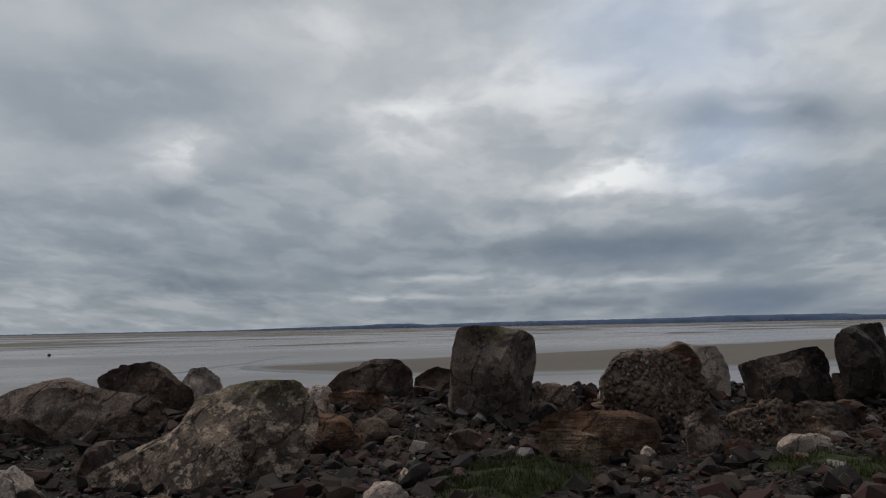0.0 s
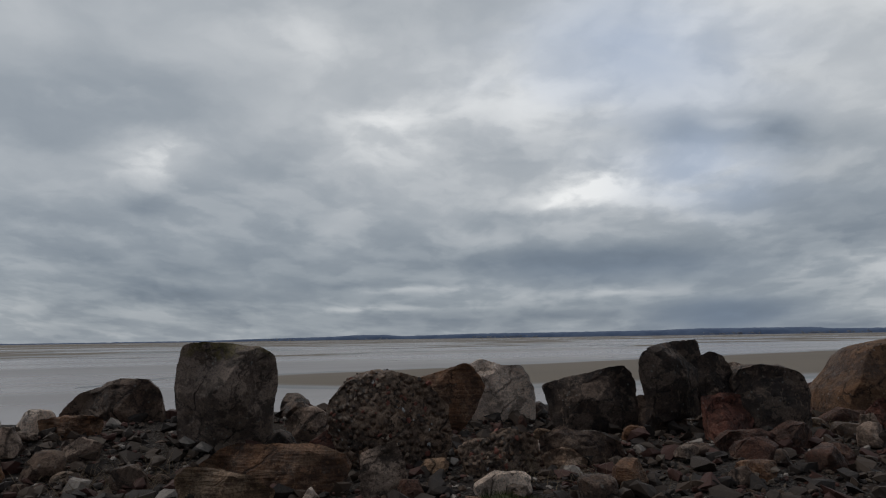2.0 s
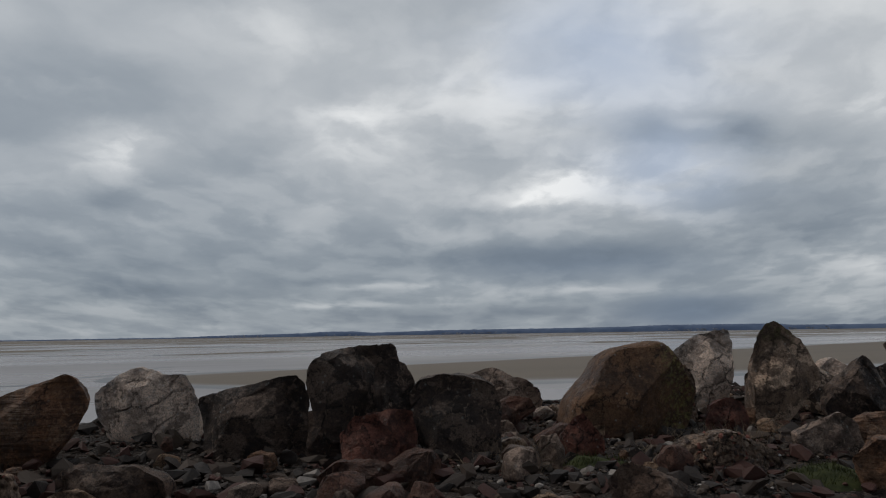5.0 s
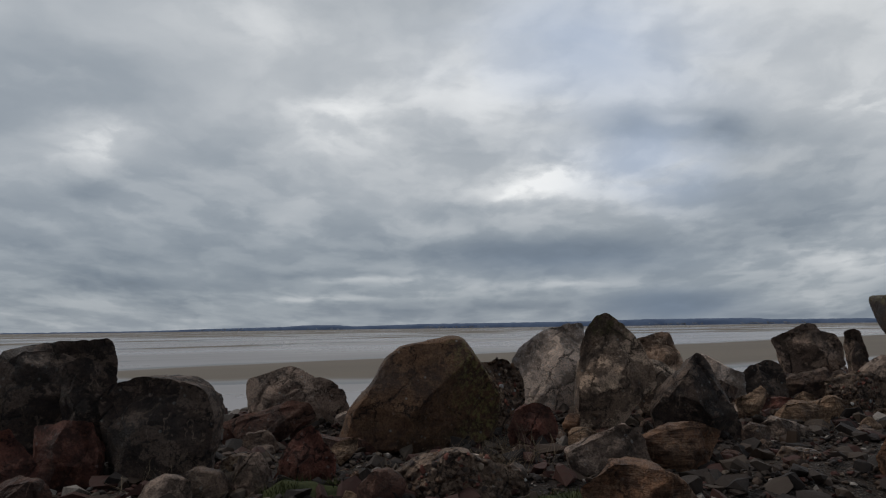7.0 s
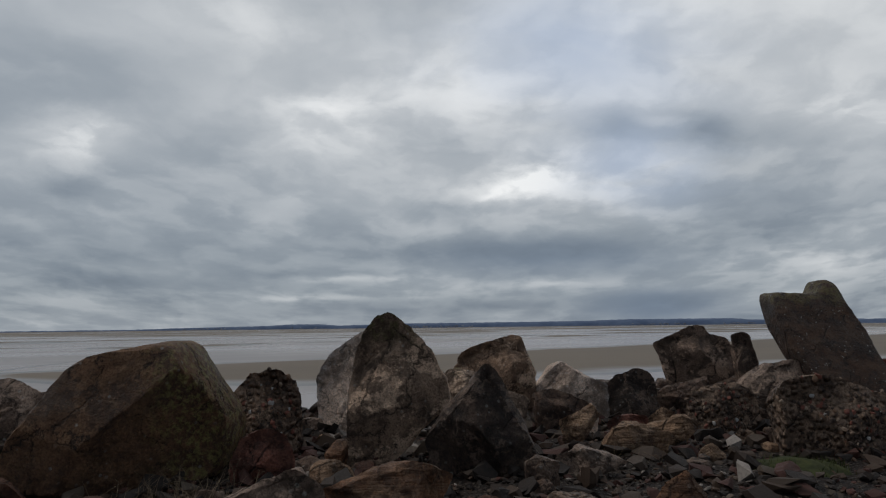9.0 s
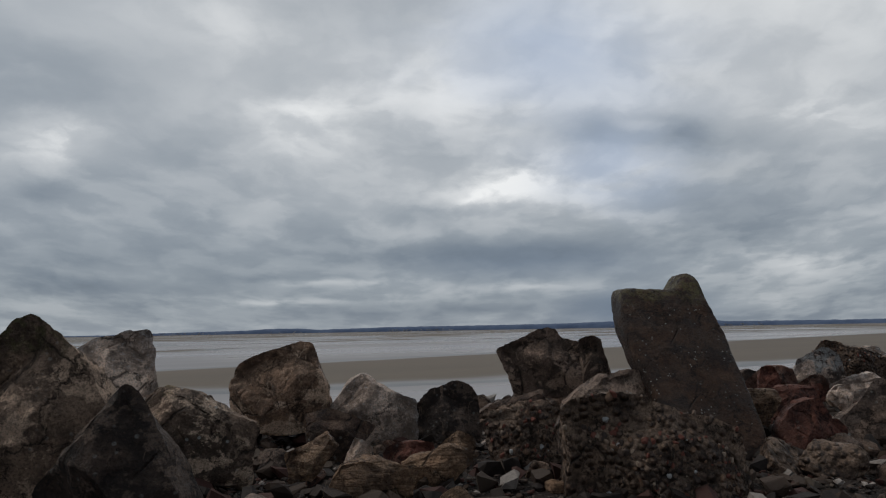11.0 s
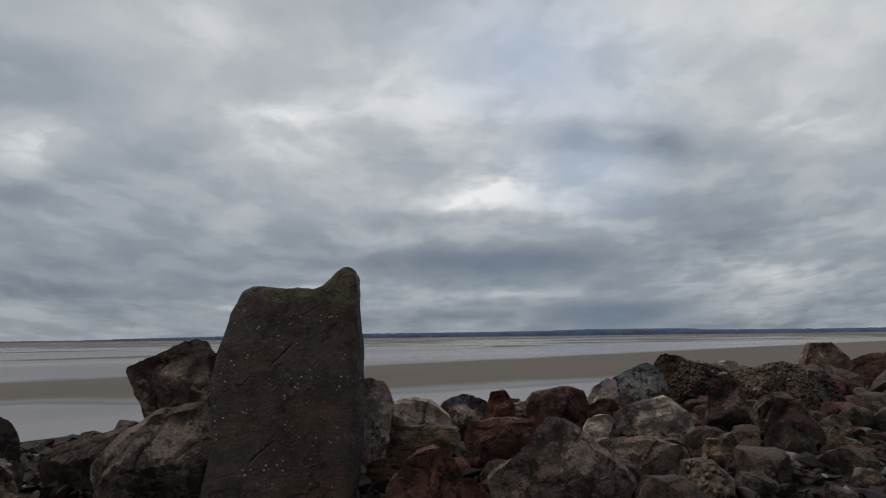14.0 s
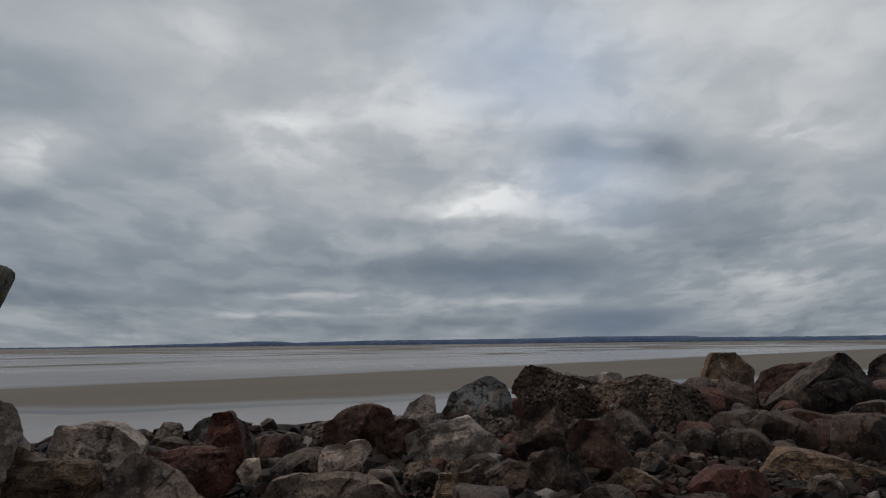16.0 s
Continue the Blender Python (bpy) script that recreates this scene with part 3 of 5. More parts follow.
def boulder(base, yaw, depth, box, lean, kind, seed, outline, fill=False):
    """A broken stone: its front outline carried through its depth, split by flat faces, then roughened."""
    rng, made = random.Random(seed), 0
    count, rings = (44, 17) if fill else (112, 41)
    loop = smooth_loop(outline, count)
    w, h = np.ptp(loop[:, 0]), np.ptp(loop[:, 1])
    mid = np.array([0.5 * (loop[:, 0].min() + loop[:, 0].max()), 0.45 * h])
    e = 0.72 * box
    f = np.radians(np.linspace(-89, 89, rings))
    s = np.cos(f) ** e
    d = 0.5 * depth * np.sign(f) * np.abs(np.sin(f)) ** e
    v = np.empty((rings, count, 3))
    v[:, :, 0] = mid[0] + s[:, None] * (loop[None, :, 0] - mid[0])
    v[:, :, 1] = d[:, None]
    v[:, :, 2] = mid[1] + s[:, None] * (loop[None, :, 1] - mid[1])
    v = v.reshape(-1, 3)
    centre, size = np.array((mid[0], 0, mid[1])), max(0.15, (w * h * depth) ** (1 / 3))
    keep = np.clip(np.abs(v[:, 1]) / (0.5 * depth) / 0.4, 0, 1) if not fill else 1.0
    # flat broken faces on the front and back, then a few chipped edges
    for k in range(9 if fill else {"slab": 0, "dome": 4}.get(kind, 20)):
        n = np.array((rng.uniform(-1, 1) * 0.75, rng.choice((-1, -1, 1)) * rng.uniform(0.55, 1), rng.uniform(-0.45, 1) * 0.75)) if k % 5 or not fill else np.array((rng.uniform(-1, 1), rng.uniform(-0.4, 0.4), rng.uniform(-0.2, 1)))
        n /= np.linalg.norm(n)
        t = (v - centre) @ n
        limit = t.max() * (rng.uniform(0.52, 0.86) if k % 5 or not fill else rng.uniform(0.93, 0.98))
        v -= (np.maximum(0.0, t - limit) * keep)[:, None] * n
    # the foot of the front face falls back under the stone
    if not fill and kind not in ("slab", "dome", "conglo", "lichen"):
        under = 1 - rng.uniform(0.35, 0.6) * min(1.0, h / 0.75) * np.clip(1 - v[:, 2] / (0.55 * h), 0, 1) ** 0.8
        v[:, 1] = np.where(v[:, 1] < 0, v[:, 1] * under, v[:, 1])
    off = Vector((seed * 1.7, seed * 0.3, seed * 0.9))
    ways = v - centre
    ways /= np.maximum(1e-6, np.linalg.norm(ways, axis=1))[:, None]
    lumpy = {"conglo": 0.06, "slab": 0.026, "block": 0.02, "dome": 0.022}.get(kind, 0.034)
    crack = {"slab": 0.25, "block": 0.35, "dome": 0.2}.get(kind, 1.0)
    out = []
    for (x, y, z), (a, b, c) in zip(v.tolist(), ways.tolist()):
        p = Vector((x, y, z))
        q = p / size
        grow = lumpy * size * (noise.hetero_terrain(q * 2.4 + off, 0.85, 2.1, 6, 0.1) + 0.55 * noise.ridged_multi_fractal(q * 1.9 + off, 0.9, 2.2, 5, 1.0, 2.0) - 0.8)
        near = noise.voronoi(q * 1.9 + off + 0.5 * noise.noise_vector(q * 2.0 + off))[0]
        grow -= crack * 0.028 * size * max(0.0, 0.07 - (near[1] - near[0])) / 0.07 * (0.5 + noise.noise(q * 1.7 + off))
        if kind == "conglo":
            grow += 0.014 * (0.5 - noise.voronoi(p * 12.0 + off)[0][0])
        grow += 0.010 * noise.noise(p * 17.0 + off) + 0.005 * noise.noise(p * 43.0 + off)
        out.append((x + a * grow, y + b * grow + lean * z, z + c * grow))
    faces = [(k * count + i, k * count + (i + 1) % count, (k + 1) * count + (i + 1) % count, (k + 1) * count + i) for k in range(rings - 1) for i in range(count)]
    faces += [tuple(reversed(range(count))), tuple((rings - 1) * count + i for i in range(count))]
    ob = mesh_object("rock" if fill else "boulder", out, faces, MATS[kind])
    me = ob.data
    me.set_sharp_from_angle(angle=radians(24))
    ob.matrix_world = pose(*base, 0, 0, yaw)
    if kind == "conglo" and not fill:
        # stones bedded in the face, most of each one sunk in the matrix
        for i in rng.sample(range(len(out)), len(out)):
            if made >= 330 * min(0.9, w * h):
                break
            p, n = Vector(out[i]), Vector(ways[i])
            if p.y > 0.15 * depth or p.z < 0.12 * h:
                continue
            c = new("pebble", CLASTS[rng.randrange(10)])
            c.parent = ob
            r = 0.03 + 0.06 * rng.random() ** 1.7
            c.matrix_basis = Matrix.Translation(p - n * 0.12 * r) @ Euler((rng.uniform(0, 6), rng.uniform(0, 6), rng.uniform(0, 6))).to_matrix().to_4x4() @ Matrix.Scale(r, 4)
            made += 1
    FOOT.append((base[0], base[1], 0.5 * max(w, depth)))
    return tagged(ob, LABELS[kind].replace("boulder", "rock"), "rock", "rocks packed between boulders") if fill else tagged(ob, LABELS[kind], "boulder", "sea wall boulders")


LABELS = {
    'grey': 'weathered grey limestone boulder with pale lichen spots',
    'brown': 'dark brown rough boulder on the shingle bank',
    'lichen': 'grey boulder blotched with white and mustard lichen',
    'pale': 'pale grey limestone boulder with rough faces',
    'sand': 'rusty brown sandstone slab lying on shingle',
    'block': 'upright squared grey block with mossy yellow top',
    'conglo': 'dark pebbly conglomerate boulder with embedded stones',
    'dark': 'dark damp blocky boulder in the sea wall',
    'tan': 'tan flat stone lying on the shingle',
    'red': 'dull red sandstone boulder among shingle',
    'redbrown': 'dark red-brown rounded sandstone boulder',
    'dome': 'large domed olive-brown boulder with yellow lichen edge',
    'tall': 'tall grey boulder with pale worn patches',
    'patch': 'brown boulder with pale scoured patches',
    'notch': 'jagged hollowed grey-brown boulder perched on rocks',
    'slab': 'tall dark standing slab with notched mossy top',
    'darkwhite': 'dark boulder with white encrusted top face',
    'white': 'small white limestone rock on the shingle',
}
boulder((-1.04, 7.60, 0.22), -21, 1.30, 0.6, 0, 'grey', 100, [(-1.05, 0.54), (-0.55, 0.72), (-0.16, 0.82), (0.21, 0.81), (0.52, 0.69), (0.92, 0.57), (1.00, 0.39), (0.72, 0.15), (0.16, 0.00), (-1.01, 0.02)])
boulder((-0.40, 8.60, 0.21), -21, 0.90, 0.6, 0, 'brown', 101, [(-0.61, 0.75), (-0.31, 0.92), (0.06, 0.92), (0.26, 0.83), (0.57, 0.59), (0.55, 0.12), (0.29, 0.00), (-0.44, 0.08)])
boulder((0.10, 5.65, 0.15), -21, 1.20, 0.6, 0.35, 'lichen', 102, [(-1.10, 0.05), (-0.85, 0.25), (-0.32, 0.52), (-0.08, 0.78), (0.12, 0.88), (0.45, 0.94), (0.76, 0.90), (0.92, 0.60), (0.84, 0.25), (0.60, 0.00), (-0.75, -0.04)])
boulder((0.25, 10.00, 0.22), -21, 0.60, 0.6, 0, 'pale', 103, [(-0.32, 0.46), (-0.19, 0.75), (0.02, 0.78), (0.24, 0.62), (0.31, 0.07), (-0.21, 0.00)])
boulder((2.27, 8.50, 0.21), -21, 0.83, 0.6, 0, 'brown', 104, [(-0.61, 0.06), (-0.58, 0.49), (-0.40, 0.71), (0.05, 0.87), (0.38, 0.87), (0.53, 0.73), (0.61, 0.40), (0.59, 0.00)])
boulder((1.92, 7.80, 0.22), -21, 0.50, 0.6, 0, 'sand', 105, [(-0.35, 0.50), (0.06, 0.54), (0.35, 0.51), (0.30, 0.33), (0.09, 0.00), (-0.13, 0.03), (-0.31, 0.37)])
boulder((1.20, 6.45, 0.18), -21, 0.75, 0.6, 0, 'sand', 106, [(-0.38, 0.42), (-0.06, 0.50), (0.30, 0.46), (0.46, 0.28), (0.34, 0.04), (-0.12, 0.00), (-0.48, 0.03), (-0.42, 0.22)])
boulder((2.09, 7.10, 0.22), -21, 0.35, 0.6, 0, 'grey', 107, [(-0.17, 0.30), (0.00, 0.40), (0.17, 0.34), (0.14, 0.06), (-0.02, 0.00), (-0.17, 0.12)])
boulder((2.67, 7.50, 0.22), -21, 0.45, 0.6, 0, 'brown', 108, [(-0.26, 0.19), (0.06, 0.26), (0.23, 0.26), (0.26, 0.01), (0.06, 0.00), (-0.23, 0.04)])
boulder((3.29, 8.80, 0.21), -21, 0.60, 0.6, 0, 'brown', 109, [(-0.29, 0.58), (0.01, 0.73), (0.27, 0.67), (0.30, 0.00), (-0.28, 0.01)])
boulder((3.46, 7.25, 0.21), -13, 1.35, 0.42, -0.2, 'block', 110, [(-0.55, 0.87), (-0.47, 1.26), (-0.33, 1.29), (0.32, 1.23), (0.46, 1.13), (0.50, 0.85), (0.38, 0.13), (0.30, 0.00), (-0.45, 0.01), (-0.52, 0.34)])
boulder((4.34, 7.30, 0.27), -24, 0.50, 0.6, 0, 'grey', 111, [(-0.31, 0.34), (-0.15, 0.48), (0.02, 0.48), (0.25, 0.36), (0.31, 0.02), (-0.24, 0.00)])
boulder((4.79, 5.95, 0.22), -24, 0.77, 0.6, 0, 'conglo', 112, [(-0.60, 0.70), (-0.42, 0.92), (-0.24, 1.00), (-0.05, 1.01), (0.19, 0.97), (0.42, 0.88), (0.58, 0.66), (0.57, 0.05), (0.05, 0.00), (-0.49, 0.06)])
boulder((5.71, 7.10, 0.22), -26, 0.86, 0.6, 0, 'sand', 113, [(-0.65, 0.50), (-0.53, 0.66), (-0.14, 0.82), (0.20, 0.94), (0.45, 1.01), (0.56, 0.84), (0.61, 0.67), (0.51, 0.44), (0.25, 0.14), (-0.34, 0.00), (-0.61, 0.06)])
boulder((6.80, 7.70, 0.22), -26, 0.82, 0.6, 0, 'pale', 114, [(-0.62, 0.74), (-0.35, 0.94), (-0.12, 1.01), (0.18, 0.89), (0.40, 0.93), (0.51, 0.75), (0.59, 0.59), (0.56, 0.19), (0.32, 0.00), (-0.26, 0.10), (-0.55, 0.43)])
boulder((7.84, 6.90, 0.22), -26, 0.90, 0.65, 0, 'dark', 115, [(-0.63, 0.67), (-0.21, 0.80), (0.17, 0.87), (0.42, 0.90), (0.53, 0.73), (0.59, 0.36), (0.62, 0.03), (0.11, 0.00), (-0.48, 0.02), (-0.58, 0.41)])
boulder((3.61, 5.37, 0.23), -24, 0.85, 0.6, 0, 'sand', 116, [(-0.63, 0.28), (-0.44, 0.42), (-0.26, 0.45), (0.34, 0.44), (0.57, 0.37), (0.62, 0.24), (0.48, 0.00), (0.07, 0.00), (-0.23, 0.20), (-0.50, 0.25)])
boulder((3.20, 4.97, 0.25), -24, 0.51, 0.6, 0, 'tan', 117, [(-0.38, 0.27), (-0.29, 0.34), (-0.12, 0.35), (0.21, 0.29), (0.37, 0.18), (0.30, 0.00), (-0.28, 0.01)])
boulder((4.33, 6.60, 0.35), -24, 0.30, 0.6, 0, 'red', 118, [(-0.17, 0.12), (0.01, 0.24), (0.17, 0.16), (0.15, 0.00), (-0.15, 0.00)])
boulder((4.34, 4.74, 0.22), -24, 0.40, 0.6, 0, 'grey', 119, [(-0.19, 0.42), (-0.08, 0.47), (0.07, 0.53), (0.14, 0.43), (0.19, 0.09), (0.12, 0.00), (-0.18, 0.02)])
boulder((5.56, 5.20, 0.22), -24, 0.70, 0.6, 0, 'conglo', 120, [(-0.36, 0.30), (-0.17, 0.43), (0.09, 0.47), (0.34, 0.41), (0.38, 0.25), (0.35, 0.02), (-0.28, 0.00)])
boulder((6.50, 5.25, 0.25), -24, 0.58, 0.6, 0, 'brown', 121, [(-0.42, 0.30), (-0.25, 0.37), (0.16, 0.36), (0.38, 0.22), (0.43, 0.03), (0.15, 0.00), (-0.40, 0.03)])
boulder((8.77, 6.50, 0.41), 0, 0.60, 0.6, 0, 'dark', 122, [(-0.52, 0.61), (-0.48, 0.86), (-0.39, 0.94), (-0.05, 1.01), (0.47, 1.03), (0.53, 0.82), (0.45, 0.05), (0.02, 0.00), (-0.42, 0.01)])
boulder((8.57, 6.50, 0.22), -24, 0.60, 0.6, 0, 'brown', 123, [(-0.29, 0.53), (0.09, 0.56), (0.26, 0.44), (0.33, 0.13), (0.05, 0.00), (-0.29, 0.07)])
boulder((9.05, 6.05, 0.39), -26, 0.50, 0.6, 0, 'dark', 124, [(-0.20, 0.82), (-0.03, 0.92), (0.12, 0.85), (0.22, 0.68), (0.21, 0.06), (-0.11, 0.00), (-0.20, 0.45)])
boulder((9.54, 5.70, 0.22), -26, 1.10, 0.5, 0, 'dark', 125, [(-0.45, 0.75), (-0.33, 0.88), (-0.08, 0.92), (0.22, 0.90), (0.44, 0.81), (0.50, 0.61), (0.46, 0.05), (0.18, 0.00), (-0.14, 0.04), (-0.36, 0.25)])
boulder((8.94, 5.84, 0.22), -27, 0.50, 0.6, 0, 'red', 126, [(-0.25, 0.54), (-0.05, 0.58), (0.21, 0.58), (0.25, 0.33), (0.21, 0.00), (-0.18, 0.00), (-0.27, 0.29)])
boulder((8.68, 4.79, 0.26), -27, 0.60, 0.6, 0, 'redbrown', 127, [(-0.27, 0.16), (-0.11, 0.29), (0.04, 0.36), (0.19, 0.34), (0.26, 0.24), (0.25, 0.02), (-0.22, 0.00)])
boulder((11.28, 7.70, 0.21), -27, 0.84, 0.6, 0, 'grey', 128, [(-0.62, 0.70), (-0.46, 0.76), (-0.11, 0.86), (0.14, 0.75), (0.39, 0.69), (0.59, 0.53), (0.62, 0.17), (0.39, 0.00), (-0.25, 0.01), (-0.59, 0.05)])
boulder((10.77, 6.90, 0.30), -28, 0.70, 0.6, 0, 'redbrown', 129, [(-0.51, 0.24), (-0.03, 0.38), (0.21, 0.46), (0.42, 0.42), (0.49, 0.28), (0.08, 0.02), (-0.50, 0.00)])
boulder((12.16, 6.15, 0.22), -28, 1.65, 0.85, 0, 'dome', 130, [(-0.85, 0.09), (-0.74, 0.47), (-0.47, 0.76), (-0.34, 0.98), (-0.19, 1.08), (0.14, 1.15), (0.39, 1.19), (0.47, 1.14), (0.62, 0.90), (0.77, 0.67), (0.84, 0.56), (0.84, 0.36), (0.74, 0.10), (0.31, 0.01), (-0.44, 0.00)])
boulder((14.63, 7.30, 0.21), -27, 0.76, 0.6, 0, 'pale', 131, [(-0.53, 0.73), (-0.34, 1.03), (-0.00, 1.23), (0.33, 1.34), (0.54, 1.31), (0.59, 1.10), (0.50, 0.62), (0.36, 0.00), (-0.37, 0.01), (-0.48, 0.21)])
boulder((14.25, 5.50, 0.22), -28, 0.80, 0.6, 0, 'tall', 132, [(-0.43, 0.62), (-0.40, 1.01), (-0.33, 1.24), (-0.19, 1.40), (-0.06, 1.42), (0.08, 1.30), (0.34, 1.06), (0.44, 0.78), (0.47, 0.61), (0.33, 0.47), (-0.00, 0.13), (-0.36, 0.00), (-0.45, 0.11)])
boulder((14.69, 4.75, 0.22), -27, 0.80, 0.6, 0, 'dark', 133, [(-0.48, 0.39), (-0.35, 0.58), (-0.16, 0.79), (0.01, 1.00), (0.13, 0.88), (0.32, 0.51), (0.50, 0.09), (0.29, 0.00), (-0.40, 0.01)])
boulder((16.35, 7.10, 0.45), -31, 0.73, 0.6, 0, 'patch', 134, [(-0.55, 0.52), (-0.44, 0.73), (-0.14, 0.86), (0.23, 0.95), (0.33, 0.94), (0.42, 0.67), (0.52, 0.47), (0.46, 0.04), (0.10, 0.00), (-0.50, 0.06)])
boulder((17.13, 6.70, 0.22), -31, 0.71, 0.6, 0, 'pale', 135, [(-0.52, 0.37), (-0.35, 0.57), (-0.18, 0.76), (-0.04, 0.84), (0.13, 0.73), (0.38, 0.59), (0.51, 0.56), (0.52, 0.14), (0.11, 0.04), (-0.12, 0.00), (-0.47, 0.11)])
boulder((16.63, 6.20, 0.22), -29, 0.50, 0.6, 0, 'brown', 136, [(-0.31, 0.51), (-0.11, 0.57), (0.33, 0.39), (0.10, 0.04), (-0.23, 0.00), (-0.32, 0.33)])
boulder((15.99, 5.10, 0.39), -31, 0.35, 0.6, 0, 'tan', 137, [(-0.20, 0.22), (-0.05, 0.29), (0.10, 0.38), (0.19, 0.27), (-0.00, 0.02), (-0.18, 0.00)])
boulder((17.91, 6.40, 0.21), -31, 0.70, 0.6, 0, 'dark', 138, [(-0.36, 0.48), (-0.17, 0.66), (0.06, 0.73), (0.21, 0.70), (0.32, 0.56), (0.36, 0.28), (0.31, 0.00), (-0.23, 0.03), (-0.33, 0.28)])
boulder((19.45, 6.70, 0.65), -31, 0.80, 0.6, 0, 'notch', 139, [(-0.57, 0.57), (-0.27, 0.73), (-0.00, 0.83), (0.17, 0.83), (0.24, 0.72), (0.49, 0.66), (0.60, 0.41), (0.57, 0.15), (0.24, 0.02), (0.10, 0.00), (-0.36, 0.03), (-0.45, 0.32)])
boulder((19.62, 6.00, 0.53), -31, 0.50, 0.6, 0, 'notch', 140, [(-0.17, 0.80), (-0.00, 0.86), (0.08, 0.81), (0.19, 0.47), (0.19, 0.00), (-0.12, 0.01)])
boulder((18.99, 5.20, 0.22), -32, 0.70, 0.6, 0, 'grey', 141, [(-0.50, 0.45), (-0.24, 0.65), (-0.04, 0.80), (0.25, 0.86), (0.42, 0.78), (0.49, 0.50), (0.43, 0.10), (0.10, 0.04), (-0.23, 0.00), (-0.42, 0.10)])
boulder((18.65, 6.20, 0.38), -32, 0.60, 0.6, 0, 'brown', 142, [(-0.41, 0.21), (-0.25, 0.32), (0.02, 0.37), (0.28, 0.45), (0.40, 0.24), (0.36, 0.01), (-0.34, 0.00)])
boulder((19.44, 4.35, 0.22), -29, 0.50, 0.30, 0.78, 'slab', 143, [(-0.52, 1.22), (-0.45, 1.59), (-0.40, 1.68), (0.16, 1.65), (0.26, 1.77), (0.35, 1.87), (0.45, 1.81), (0.47, 1.52), (0.50, 1.28), (0.53, 0.82), (0.52, 0.33), (0.48, 0.14), (0.11, 0.00), (-0.37, 0.01), (-0.42, 0.66), (-0.48, 0.93)])
boulder((18.02, 3.70, 0.21), -31, 1.00, 0.6, 0, 'conglo', 144, [(-0.67, 0.02), (-0.65, 0.64), (-0.55, 0.76), (-0.27, 0.80), (0.07, 0.74), (0.41, 0.68), (0.58, 0.52), (0.67, 0.00)])
boulder((19.93, 4.50, 0.22), -32, 0.40, 0.6, 0, 'brown', 145, [(-0.21, 0.01), (-0.12, 0.33), (0.02, 0.46), (0.14, 0.35), (0.21, 0.00)])
boulder((21.16, 5.60, 0.50), -32, 0.60, 0.6, 0, 'pale', 146, [(-0.35, 0.28), (-0.30, 0.41), (-0.02, 0.44), (0.16, 0.41), (0.34, 0.26), (0.31, 0.00), (-0.29, 0.00)])
boulder((20.54, 5.20, 0.50), -32, 0.50, 0.6, 0, 'pale', 147, [(-0.21, 0.39), (-0.18, 0.63), (-0.02, 0.67), (0.14, 0.62), (0.19, 0.46), (0.16, 0.06), (-0.04, 0.00), (-0.19, 0.00)])
boulder((21.75, 5.00, 0.22), -32, 0.60, 0.6, 0, 'red', 148, [(-0.37, 0.37), (-0.33, 0.53), (0.02, 0.55), (0.33, 0.58), (0.38, 0.42), (0.22, 0.24), (-0.05, 0.00), (-0.32, 0.04)])
boulder((22.05, 5.50, 0.53), -32, 0.40, 0.6, 0, 'red', 149, [(-0.18, 0.00), (-0.08, 0.42), (0.06, 0.44), (0.15, 0.30), (0.18, 0.00)])
boulder((22.27, 6.40, 0.25), -32, 0.50, 0.6, 0, 'darkwhite', 150, [(-0.30, 0.43), (-0.20, 0.58), (-0.04, 0.63), (0.23, 0.55), (0.31, 0.33), (0.27, 0.00), (-0.14, 0.01)])
boulder((23.77, 6.60, 0.24), -32, 0.60, 0.6, 0, 'redbrown', 151, [(-0.40, 0.39), (-0.20, 0.56), (0.10, 0.64), (0.36, 0.56), (0.42, 0.38), (0.37, 0.00), (-0.36, 0.01)])
boulder((23.98, 6.10, 0.30), -32, 0.40, 0.6, 0, 'redbrown', 152, [(-0.25, 0.27), (-0.00, 0.43), (0.18, 0.42), (0.27, 0.26), (0.19, 0.00), (-0.19, 0.00)])
boulder((24.44, 6.50, 0.36), -32, 0.40, 0.6, 0, 'pale', 153, [(-0.19, 0.31), (-0.09, 0.47), (0.08, 0.58), (0.20, 0.54), (0.20, 0.29), (0.12, 0.00), (-0.16, 0.00)])
boulder((25.53, 6.90, 0.21), -32, 0.70, 0.6, 0, 'darkwhite', 154, [(-0.47, 0.40), (-0.35, 0.68), (0.18, 0.89), (0.36, 0.76), (0.50, 0.39), (0.46, 0.00), (-0.40, 0.01)])
boulder((27.27, 7.30, 0.21), -32, 0.97, 0.6, 0, 'conglo', 155, [(-0.70, 0.60), (-0.57, 0.87), (-0.42, 0.98), (0.07, 0.88), (0.48, 0.77), (0.72, 0.63), (0.73, 0.00), (-0.35, 0.01)])
boulder((24.33, 5.50, 0.22), -32, 0.77, 0.6, 0, 'pale', 156, [(-0.55, 0.39), (-0.17, 0.54), (0.10, 0.56), (0.35, 0.36), (0.59, 0.18), (0.32, 0.00), (-0.14, 0.03), (-0.50, 0.16)])
boulder((21.25, 3.75, 0.22), -32, 0.80, 0.6, 0, 'grey', 157, [(-0.49, 0.32), (-0.30, 0.48), (-0.09, 0.72), (0.00, 0.72), (0.19, 0.60), (0.46, 0.37), (0.51, 0.27), (0.40, 0.03), (-0.24, 0.00), (-0.45, 0.10)])
boulder((20.41, 4.00, 0.22), -32, 0.60, 0.6, 0, 'red', 158, [(-0.31, 0.30), (-0.21, 0.47), (-0.05, 0.57), (0.07, 0.59), (0.18, 0.41), (0.32, 0.30), (0.30, 0.09), (-0.04, 0.00), (-0.30, 0.04)])
